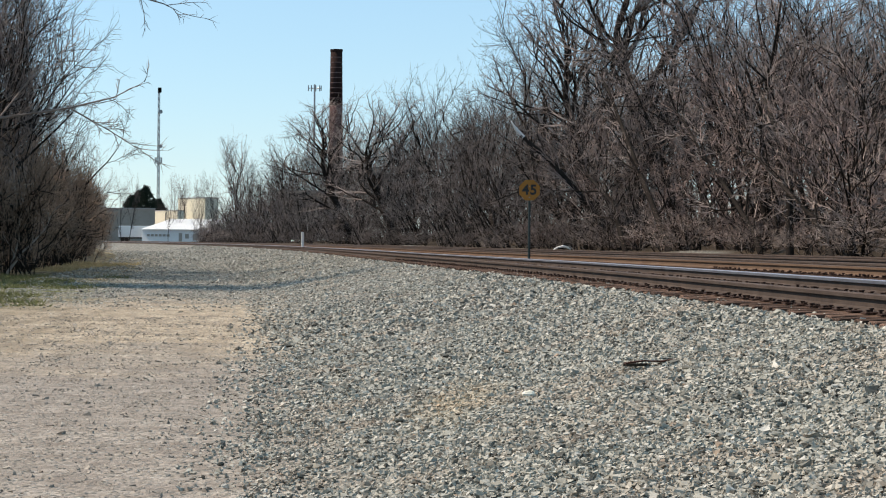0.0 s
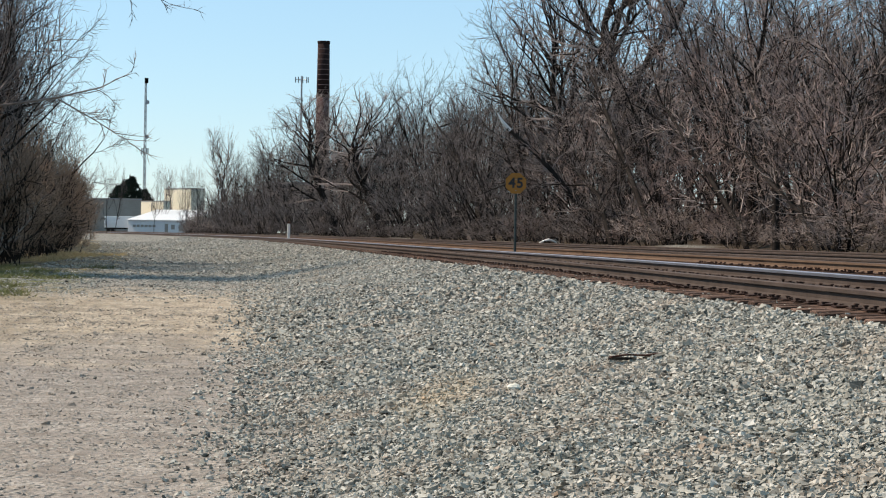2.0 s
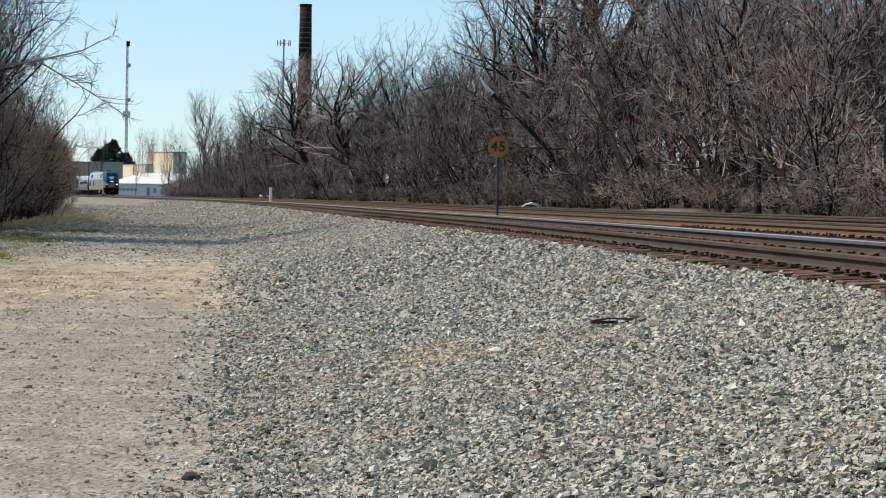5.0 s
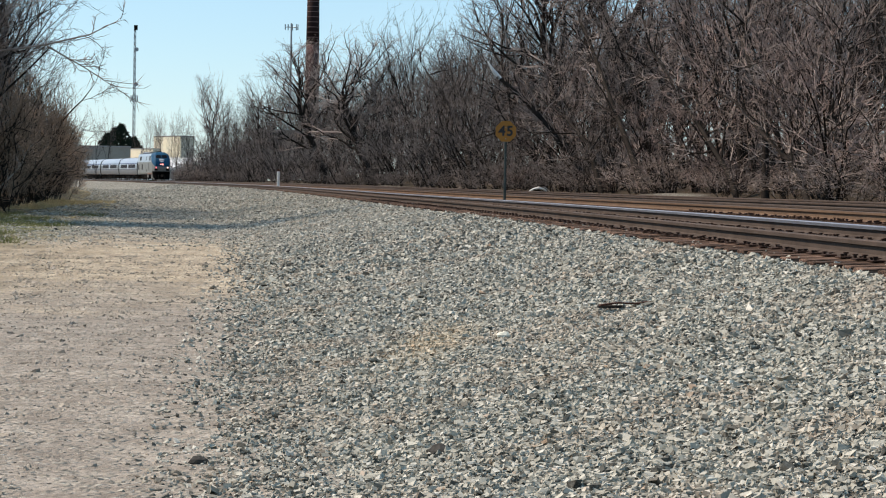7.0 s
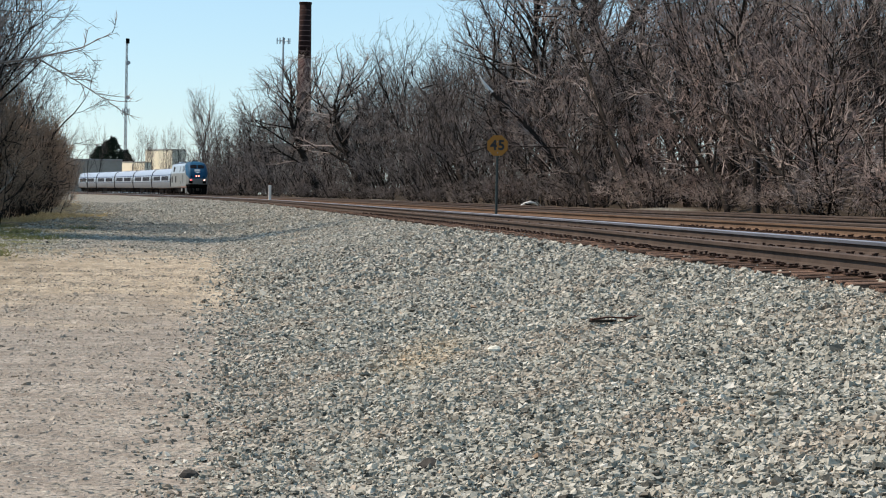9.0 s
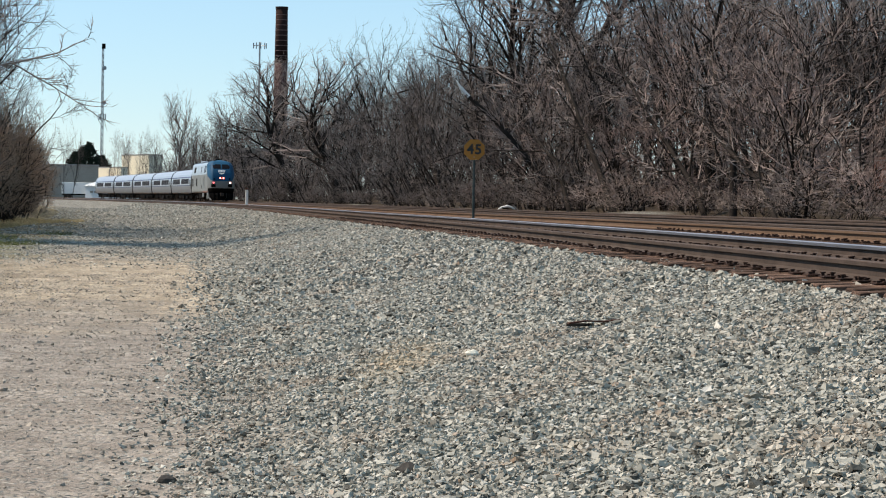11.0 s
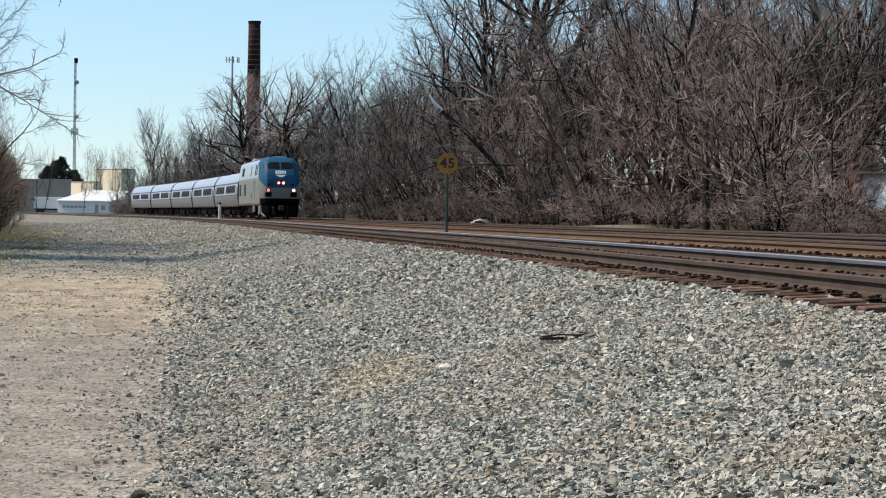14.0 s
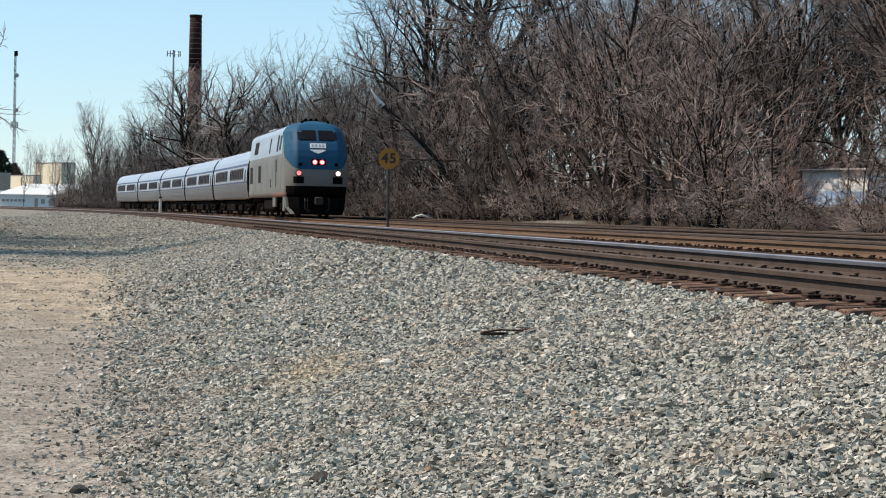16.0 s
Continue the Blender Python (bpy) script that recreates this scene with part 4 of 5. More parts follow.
    trunk = branch_points(rnd, Vector((0, 0, -0.3)), Vector((0.02, 0, 1)), 17.5, 9, 0.03, 0.02)
    limb(wood, trunk, 0.44, 0.2, 8)
    fork = [Vector((6.4, -2.1, 5.7)), Vector((8.8, -1.6, 6.1))]
    boughs = [([pick(trunk, 0.22)[0], Vector((3.0, -1.2, 5.0))] + fork + [Vector((10.3, -1.25, 6.5)), Vector((11.4, -1.0, 7.1))], 0.1),
              ([fork[1], Vector((9.4, -1.5, 5.75)), Vector((10.2, -1.3, 5.3)), Vector((11.4, -1.0, 4.5))], 0.045),
              ([fork[0], Vector((7.6, -1.6, 7.4)), Vector((8.8, -1.4, 8.3))], 0.05),
              ([pick(trunk, 0.5)[0], Vector((4.0, -0.8, 10.2)), Vector((8.0, -1.1, 10.8)), Vector((11.1, -1.1, 10.1)), Vector((12.0, -0.9, 9.85)), Vector((12.9, -0.7, 9.4))], 0.08),
              ([pick(trunk, 0.7)[0], Vector((2.0, 1.0, 14.5)), Vector((4.0, 2.0, 16.5))], 0.1),
              ([pick(trunk, 0.6)[0], Vector((-2.0, 1.0, 12.5)), Vector((-3.5, 1.5, 15.0))], 0.1)]
    for pts, r in boughs:
        limb(crown, pts, r * 0.75, 0.015, 5)
        for j in range(10):
            q2, d2 = pick(pts, 0.3 + 0.69 * (j + rnd.random()) / 10)
            br = branch_points(rnd, q2, aside(rnd, d2, rnd.uniform(0.4, 0.9)), rnd.uniform(0.5, 1.6), 4, rnd.uniform(-0.12, 0.14), 0.14)
            limb(crown, br, 0.02, 0.01, 4)
            for _ in range(7):
                q3, d3 = pick(br, rnd.uniform(0.15, 0.99))
                limb(crown, branch_points(rnd, q3, aside(rnd, d3, rnd.uniform(0.4, 1.0)), rnd.uniform(0.2, 0.6), 2, 0.05, 0.15), 0.01, 0.007, 3)
    wood.make("trunk", M["bark"], t, fix=False, smooth=True)
    crown.make("crown", M["twig"], t, "sparse thin twigs", fix=False)


build_lane_trees()


# ---- grass and single stones ----
def build_grass():
    rnd = random.Random(61)
    for mat, u0, u1, p0, p1, n, label in (("blade", 50, 92, -10.5, -4.8, 2000, "thin green spring grass beside the lane"), ("straw", 104, 140, -9.6, -5.6, 1100, "dry straw-coloured grass tufts beside the brush")):
        g = Geo()
        for _ in range(n):
            u, p = rnd.uniform(u0, u1), rnd.uniform(p0, p1)
            if noise.noise((u * 0.16, p * 0.35, 2.0)) < -0.02 + 0.12 * (p + 7):
                continue
            q = at(u, p, ground_z(u, p) - 0.02)
            for _ in range(5):
                h = rnd.uniform(0.06, 0.2) * (1.0 if mat == "blade" else 1.3)
                limb(g, [q + Vector((rnd.gauss(0, 0.06), rnd.gauss(0, 0.06), 0)), q + Vector((rnd.gauss(0, 0.12), rnd.gauss(0, 0.12), h))], 0.012, 0, 3)
        tagged(g.make("grass", M[mat], fix=False), label, "grass", kind="stuff")


build_grass()


def lone_rock(name, label, u, p, size, mat, seed):
    rnd = random.Random(seed)
    bm = bmesh.new()
    bmesh.ops.create_icosphere(bm, subdivisions=2, radius=0.5)
    for v in bm.verts:
        k = 1 + 0.5 * noise.noise((v.co.x * 1.8 + seed, v.co.y * 1.8, v.co.z * 1.8))
        v.co = Vector((v.co.x * 1.25 * k, v.co.y * k, v.co.z * 0.62 * k)) * size
    me = bpy.data.meshes.new(name)
    bm.to_mesh(me)
    bm.free()
    me.materials.append(M[mat])
    ob = new(name, me)
    ob.matrix_basis = along(u, p, ground_z(u, p) + size * (0.3 if mat == "pale_rock" else 0.12), rnd.uniform(0, 360))
    tagged(ob, label, "rock")


for args in (("pale_rock", "larger pale stone lying on the ballast bank", 17.2, 1.95, 0.1, "pale_rock", 1), ("dark_rock", "dark clod lying on the ballast", 11.46, 0.96, 0.11, "dark_rock", 2), ("dark_rock", "dark flat clod on the dirt lane", 12.55, -0.28, 0.11, "dark_rock", 3), ("dark_rock", "dark stone at the edge of the ballast", 12.2, 0.24, 0.055, "dark_rock", 4), ("dark_rock", "small dark stone at the edge of the ballast", 13.75, 0.25, 0.05, "dark_rock", 5)):
    lone_rock(*args)


def build_scrap():
    """A rusty strip of scrap iron and a splinter of tie lying in the ballast."""
    t = thing("scrap_iron", "dark bent strip of scrap iron lying on the ballast", "scrap", along(17.65, 2.95, ground_z(17.65, 2.95) + 0.03, 5))
    g = Geo()
    g.loft([[(x, -0.03 + w, z), (x, 0.03 + w, z), (x, 0.03 + w, z + 0.012), (x, -0.03 + w, z + 0.012)] for x, w, z in ((-0.2, 0, 0.0), (-0.05, 0.01, 0.02), (0.08, -0.01, 0.015), (0.22, 0.02, 0.03))])
    g.make("strip", M["rusty"], t)
    g = Geo()
    g.box(-0.2, 0.02, 0.05, 0.08, -0.02, 0.004, cut=0.004)
    g.make("splinter", M["dark_rock"], t)


build_scrap()
# ---- far things ----
def far_pose(deg, dist, z=0.0, turn=0.0):
    a = radians(deg)
    return pose(-dist * math.sin(a), dist * math.cos(a), z, 0, 0, deg + turn)


def build_chimney():
    t = thing("factory_chimney", "tall round brick factory chimney with soot-dark top and pale bands", "chimney", far_pose(6.33, 600, 4.0))
    top, cut = 48.1, 33.6

    def radius(h):
        return 2.15 - 0.6 * h / top
    circle = [2 * math.pi * k / 32 for k in range(32)]

    def hoop(h, r):
        return [(r * math.cos(a), r * math.sin(a), h) for a in circle]
    g = Geo()
    g.loft([hoop(h, radius(h)) for h in (-2, 8, 16, 24, cut)])
    ob = g.make("shaft", M["brick"], t, smooth=True)
    lay = ob.data.uv_layers.new(name="UVMap")
    for lp in ob.data.loops:
        v = ob.data.vertices[lp.vertex_index].co
        lay.data[lp.index].uv = (math.atan2(v.y, v.x) * 1.7, v.z)
    g = Geo()
    g.loft([hoop(h, radius(h) + 0.01) for h in (cut, cut + 7, top)])
    g.make("blackened_top", M["soot_brick"], t, "soot-blackened brick", smooth=True)
    g = Geo()
    g.loft([hoop(h, r) for h, r in ((top - 0.5, radius(top) + 0.02), (top - 0.1, 1.68), (top + 0.3, 1.68), (top + 0.3, 1.2))])
    g.make("rim", M["soot_brick"], t)
    for i in range(10):
        h = cut + 0.4 + 1.35 * i
        r = radius(h) + 0.03
        g = Geo()
        g.loft([hoop(h, r), hoop(h + 0.2, r), hoop(h + 0.2, r - 0.15), hoop(h, r - 0.15)], caps=False)
        g.make("band", M["pale_band"], t)


build_chimney()


def building(name, label, m, w, d, h, wall, roof=0.3, windows=(), door=()):
    """A flat-roofed block: walls, parapet roof, windows in its front (the side at -y)."""
    t = thing(name, label, "building", m)
    g = Geo()
    g.box(-w / 2, w / 2, -d / 2, d / 2, -1.0, h, cut=0.03)
    g.make("wall", M[wall], t)
    g = Geo()
    g.box(-w / 2 - 0.12, w / 2 + 0.12, -d / 2 - 0.12, d / 2 + 0.12, h, h + roof, cut=0.03)
    g.make("roof", M["roof_grey"], t)
    for x, z, ww, hh in windows:
        g = Geo()
        g.box(x - ww / 2, x + ww / 2, -d / 2 - 0.05, -d / 2 + 0.1, z, z + hh)
        wdw = g.make("window", M["dark_glass"], t)
        g = Geo()
        for a, b, c, e in ((-ww / 2 - 0.1, ww / 2 + 0.1, -0.1, 0.0), (-ww / 2 - 0.1, ww / 2 + 0.1, hh, hh + 0.1), (-ww / 2 - 0.1, -ww / 2, 0, hh), (ww / 2, ww / 2 + 0.1, 0, hh)):
            g.box(x + a, x + b, -d / 2 - 0.1, -d / 2 + 0.02, z + c, z + e)
        g.make("frame", M["roof_grey"], wdw)
    return t


building("factory_hall", "tall cream-coloured factory hall with a plain flat roof", far_pose(9.78, 600, 1.0, -62), 15, 4, 11.5, "cream_wall", 0.25)
building("factory_wing", "lower cream-coloured factory wing", far_pose(10.55, 596, 1.0, -62), 15, 2, 8.1, "cream_wall", 0.2, windows=[(1.2, 5.2, 0.25, 2.4)])
building("grey_shed", "long grey block-walled shed", far_pose(11.76, 590, 1.0, 2), 18.2, 10, 8.4, "grey_wall", 0.25)
building("brick_mill", "long dull brick mill with a pale roof edge behind trees", far_pose(7.0, 560, 3.0), 16, 14, 10.6, "grey_wall", 0.35, windows=[(-11 + 2.4 * i, 5.5, 1.4, 2.2) for i in range(10)])


def build_warehouse():
    """A low shed with a white sheet roof that slopes towards the line."""
    t = thing("white_warehouse", "low white warehouse with a bright sheet-metal roof", "building", far_pose(10.17, 552, 1.0, -30))
    w = 8.3
    g = Geo()
    g.box(-w, w, -5, 9, -1, 3.0, cut=0.03)
    g.make("wall", M["white_wall"], t)
    g = Geo()
    g.loft([[(x, -5.4, 2.95), (x, 9.3, 5.6), (x, 9.3, 5.75), (x, -5.4, 3.12)] for x in (-w - 0.3, w + 0.3)])
    g.make("roof", M["white_wall"], t, "white sheet-metal roof")
    for i in range(18):
        x = -w + i * (2 * w / 17)
        g = Geo()
        g.loft([[(x + a, -5.4, 3.12), (x + a, 9.3, 5.75), (x + b, 9.3, 5.82), (x + b, -5.4, 3.19)] for a, b in ((-0.04, -0.04), (0.04, 0.04))])
        g.make("roof_rib", M["white_wall"], t)
    for x, z, ww, hh in [(-6.5 + 1.1 * i, 1.35, 0.8, 0.55) for i in range(6)] + [(2.4, 0.2, 0.9, 2.0), (4.2, 0.9, 1.0, 1.1), (6.6, 0.5, 1.6, 1.6)]:
        g = Geo()
        g.box(x - ww / 2, x + ww / 2, -5.06, -4.9, z, z + hh)
        g.make("window", M["grey_wall"], t)


build_warehouse()


def build_lorry(d, dist, name, label):
    t = thing(name, label, "lorry trailer", far_pose(d, dist, 1.0))
    g = Geo()
    g.box(-4, 4, -1.2, 1.2, 1.1, 3.9, cut=0.06)
    g.make("box_body", M["white_wall"], t)
    for x in (-3.0, -2.0, 2.6):
        g = Geo()
        g.tube([(x, -1.2, 0.5), (x, -0.9, 0.5)], [0.5, 0.5], 14)
        g.tube([(x, 1.2, 0.5), (x, 0.9, 0.5)], [0.5, 0.5], 14)
        g.make("wheel", M["wheel"], t)
    g = Geo()
    g.box(-3.9, 3.9, -0.5, 0.5, 0.8, 1.1)
    g.make("chassis", M["underframe"], t)


build_lorry(11.35, 560, "lorry_trailer", "white box lorry trailer parked beside the warehouse")


def build_conifers():
    rnd = random.Random(77)
    for d, dist, h, r in ((11.1, 640, 15.6, 4.4), (10.78, 645, 12.0, 3.6), (11.42, 645, 13.0, 4.2), (11.25, 650, 14.5, 4.0)):
        t = thing("evergreen_tree", "dark dense evergreen tree behind the factory", "tree", far_pose(d, dist, 1.2), "evergreens behind the factory")
        g = Geo()
        g.tube([(0, 0, -0.5), (0, 0, h * 0.9)], [0.3, 0.06], 8)
        g.make("trunk", M["bark"], t)
        g = Geo()
        for i in range(1100):
            f = rnd.random() ** 0.8
            rr = r * (1 - f ** 2.6) * (0.55 + 0.5 * rnd.random()) + 0.25
            a = rnd.uniform(0, 2 * math.pi)
            q = Vector((rr * math.cos(a), rr * math.sin(a), h * (0.12 + 0.86 * f)))
            for _ in range(3):
                e = q + Vector((rnd.gauss(0, 0.5), rnd.gauss(0, 0.5), rnd.gauss(-0.05, 0.35)))
                limb(g, [q, e], 0.16, 0, 3)
        g.make("crown", M["needle"], t, "dark green needles", fix=False)


build_conifers()


def lattice_mast(name, label, m, h, w, rings):
    t = thing(name, label, "tower", m)
    g = Geo()
    legs = [(w * math.cos(a), w * math.sin(a)) for a in (0.5, 0.5 + 2.094, 0.5 + 4.189)]
    for x, y in legs:
        g = Geo()
        g.tube([(x, y, -1), (x * 0.6, y * 0.6, h)], [0.12, 0.09], 6)
        g.make("leg", M["steel_pole"], t)
    g = Geo()
    n = int(h / 2)
    for i in range(n):
        z0, z1 = h * i / n, h * (i + 1) / n
        s0, s1 = 1 - 0.4 * i / n, 1 - 0.4 * (i + 1) / n
        for j in range(3):
            a, b = legs[j], legs[(j + 1) % 3]
            g.tube([(a[0] * s0, a[1] * s0, z0), (b[0] * s1, b[1] * s1, z1)], [0.05, 0.05], 4)
    g.make("lattice", M["steel_pole"], t)
    for z, r in rings:
        g = Geo()
        for j in range(6):
            a = j * math.pi / 3
            x, y = r * math.cos(a), r * math.sin(a)
            g.box(x - 0.16, x + 0.16, y - 0.12, y + 0.12, z - 0.9, z + 0.9, cut=0.03)
            g.tube([(0, 0, z), (x, y, z)], [0.06, 0.06], 5)
        g.make("antenna_cluster", M["steel_pole"], t)
    return t


def build_masts():
    t = lattice_mast("radio_tower", "slender steel lattice radio tower with antennas and top drum", far_pose(10.78, 660), 45.2, 0.45, [(24.5, 0.9)])
    g = Geo()
    g.tube([(0.2, 0, 44.2), (0.2, 0, 45.6)], [0.55, 0.55], 12)
    g.make("drum", M["loco_dark"], t, "dark drum antenna")
    for z in (28.6, 38.6):
        g = Geo()
        g.tube([(0.5, -0.5, z), (0.5, -0.9, z)], [0.6, 0.6], 12)
        g.make("dish", M["steel_pole"], t)
    t = thing("cell_mast", "grey steel monopole mast with a crown of antenna panels", "mast", far_pose(6.873, 660))
    g = Geo()
    g.tube([(0, 0, -1), (0, 0, 47.2)], [0.45, 0.25], 10)
    g.make("pole", M["steel_pole"], t)
    g = Geo()
    for j in range(9):
        a = j * 2 * math.pi / 9
        x, y = 1.9 * math.cos(a), 1.9 * math.sin(a)
        g.box(x - 0.15, x + 0.15, y - 0.1, y + 0.1, 45.3, 46.9, cut=0.03)
        g.tube([(0, 0, 46.1), (x, y, 46.1)], [0.07, 0.07], 5)
    g.make("antenna_crown", M["steel_pole"], t)


build_masts()


# ---- trackside things ----
def build_sign():
    t = thing("speed_sign", "weathered yellow speed board reading 45 on a dark steel post", "railway sign", along(62.0, 7.4, 0.91, -6))
    g = Geo()
    g.tube([(0, 0, -0.3), (0, 0, 2.0)], [0.038, 0.036], 10)
    post = g.make("post", M["green_post"], t)
    g = Geo()
    corners = [(0.305 * math.cos(math.pi / 8 + k * math.pi / 4), 0.305 * math.sin(math.pi / 8 + k * math.pi / 4)) for k in range(8)]
    g.loft([[(x, y, 2.1 + z) for x, z in corners] for y in (-0.056, -0.046)])
    board = g.make("board", M["sign_yellow"], t, "weathered yellow octagonal board")
    for z in (1.9, 2.2):
        g = Geo()
        g.tube([(0, -0.05, z), (0, -0.062, z)], [0.014, 0.014], 8)
        g.make("bolt", M["steel_pole"], board)
    for digit, x in (("4", -0.108), ("5", 0.108)):
        cu = bpy.data.curves.new("numeral", "FONT")
        cu.body, cu.size, cu.align_x, cu.align_y, cu.extrude, cu.offset = digit, 0.38, "CENTER", "CENTER", 0.003, 0.011
        tx = new("numeral", cu)
        me = bpy.data.meshes.new_from_object(tx)
        bpy.data.objects.remove(tx)
        ob = new("numeral", me)
        me.materials.append(M["black_paint"])
        ob.parent = board
        ob.matrix_basis = pose(x, -0.061, 2.1, 90, 0, 0)
        tagged(ob, "black numeral " + digit)


build_sign()


def build_post():
    t = thing("white_marker_post", "short white-painted marker post between the tracks", "marker post", along(190.1, 7.4, 0.95))
    g = Geo()
    g.box(-0.11, 0.11, -0.11, 0.11, -0.3, 1.36, cut=0.03)
    g.make("post", M["white_paint"], t)
    g = Geo()
    g.loft([[(-0.14, -0.14, 1.36), (0.14, -0.14, 1.36), (0.14, 0.14, 1.36), (-0.14, 0.14, 1.36)], [(-0.14, -0.14, 1.44), (0.14, -0.14, 1.44), (0.14, 0.14, 1.44), (-0.14, 0.14, 1.44)], [(-0.03, -0.03, 1.54), (0.03, -0.03, 1.54), (0.03, 0.03, 1.54), (-0.03, 0.03, 1.54)]])
    g.make("cap", M["rusty"], t, "rust-red cap")


build_post()


def build_snag():
    """A leaning dead trunk with a bare broken top at the edge of the wood."""
    rnd = random.Random(9)
    t = thing("leaning_snag", "leaning dead tree trunk with a bleached broken top", "tree", place(None, 123, 21.4, -7))
    pts = branch_points(rnd, Vector((0, 0, -0.3)), Vector((-1.15, 0.05, 1.3)), 9.0, 8, -0.0, 0.06)
    g = Geo()
    g.tube(pts, [0.19 - 0.01 * i for i in range(9)], 8)
    g.make("trunk", M["bark"], t)
    g = Geo()
    d = (pts[-1] - pts[-2]).normalized()
    g.tube([pts[-1] - d * 0.2, pts[-1] + d * 0.4 + Vector((0, 0, 0.1)), pts[-1] + d * 0.7 + Vector((-0.05, 0, 0.35))], [0.12, 0.09, 0.02], 7)
    g.make("broken_top", M["bleached"], t, "bleached bare wood")
    g = Geo()
    for i in range(14):
        q, dd = pick(pts, rnd.uniform(0.3, 1.0))
        br = branch_points(rnd, q, aside(rnd, dd, rnd.uniform(0.6, 1.2)), rnd.uniform(1.0, 2.6), 4, 0.06, 0.15)
        limb(g, br, 0.04, 0.012, 4)
        for _ in range(6):
            q3, d3 = pick(br, rnd.uniform(0.2, 0.98))
            limb(g, [q3, q3 + aside(rnd, d3, 0.7) * rnd.uniform(0.4, 1.0)], 0.014, 0, 3)
    g.make("crown", M["twig"], t, "sparse dead twigs", fix=False)


build_snag()


def build_log():
    t = thing("bleached_log", "bleached fallen log and roots lying beside the track", "log", along(122.6, 17.6, 1.14) @ Matrix.Diagonal((0.75, 0.75, 0.75, 1)))
    rnd = random.Random(5)
    g = Geo()
    g.tube([(-0.6, 0, 0.06), (-0.3, 0.05, 0.22), (0.1, 0, 0.33), (0.45, 0, 0.24), (0.7, 0.02, 0.1)], [0.04, 0.08, 0.1, 0.08, 0.04], 9)
    g.make("trunk", M["bleached"], t)
    g = Geo()
    g.tube([(-0.1, 0.1, 0.3), (0.3, 0.12, 0.5), (0.62, 0.1, 0.55)], [0.12, 0.09, 0.03], 7)
    g.make("fork", M["bark"], t, "dark rotten fork")
    for i in range(6):
        g = Geo()
        q = Vector((rnd.uniform(-0.5, 0.6), rnd.uniform(-0.1, 0.15), 0.22))
        g.tube([q, q + Vector((rnd.uniform(-0.3, 0.4), rnd.uniform(-0.2, 0.2), rnd.uniform(-0.12, 0.14))), q + Vector((rnd.uniform(0.2, 0.8), rnd.uniform(-0.2, 0.2), -0.24))], [0.05, 0.04, 0.02], 6)
        g.make("root", M["pale_bark" if i % 2 else "bark"], t)


build_log()


def build_yard():
    """The yard building that shows through a gap in the wood."""
    t = thing("yard_building", "pale blue and white yard building with a brick pier", "building", far_pose(-9.6, 118, 2.3, -50))
    g = Geo()
    g.box(-2.0, 3.2, 0, 5, -1.5, 1.75, cut=0.03)
    g.make("wall", M["white_wall"], t)
    g = Geo()
    g.box(-1.9, 3.1, -0.05, 0.1, 0.0, 0.7)
    g.make("blue_panel", M["sign_blue"], t, "pale blue panel")
    g = Geo()
    g.box(-2.95, -2.03, -0.3, 0.6, -1.5, 1.95, cut=0.02)
    pier = g.make("pier", M["pier_brick"], t, "red brick pier")
    g = Geo()
    g.box(-2.9, 3.4, -0.3, 5.2, 1.75, 1.85, cut=0.03)
    g.make("roof", M["roof_grey"], t)


build_yard()


def leaning_tree(name, label, seed, course, girth, boughs, twig="twig"):
    """A dark leafless stem slanting through the thicket along a course of (u, p, z)."""
    rnd = random.Random(seed)
    base = at(*course[0])
    t = thing(name, label, "tree", pose(base.x, base.y, base.z), "leaning stems in the thicket")
    pts = [at(u, p, z) - base for u, p, z in course]
    g, twigs = Geo(), Geo()
    limb(g, pts, girth, girth * 0.3, 7)
    size = (pts[-1] - pts[0]).length
    for i in range(boughs):
        f = 0.15 + 0.84 * (i + rnd.random()) / boughs
        q, d = pick(pts, f)
        br = branch_points(rnd, q, aside(rnd, d, rnd.uniform(0.35, 0.95)), min(size * rnd.uniform(0.1, 0.24), 3.6), 6, 0.07, 0.18)
        limb(g, br, max(girth * 0.5 * (1 - 0.5 * f), 0.03), 0.014, 5)
        for _ in range(9):
            q2, d2 = pick(br, rnd.uniform(0.15, 0.98))
            tw = branch_points(rnd, q2, aside(rnd, d2, rnd.uniform(0.4, 1.0)), rnd.uniform(0.4, 1.2), 3, 0.06, 0.22)
            limb(twigs, tw, 0.014, 0.008, 3)
            for _ in range(2):
                q3, d3 = pick(tw, rnd.uniform(0.2, 0.95))
                limb(twigs, [q3, q3 + aside(rnd, d3, rnd.uniform(0.4, 0.9)) * rnd.uniform(0.2, 0.5)], 0.009, 0, 3)
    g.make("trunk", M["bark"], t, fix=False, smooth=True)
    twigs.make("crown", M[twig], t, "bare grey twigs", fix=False)


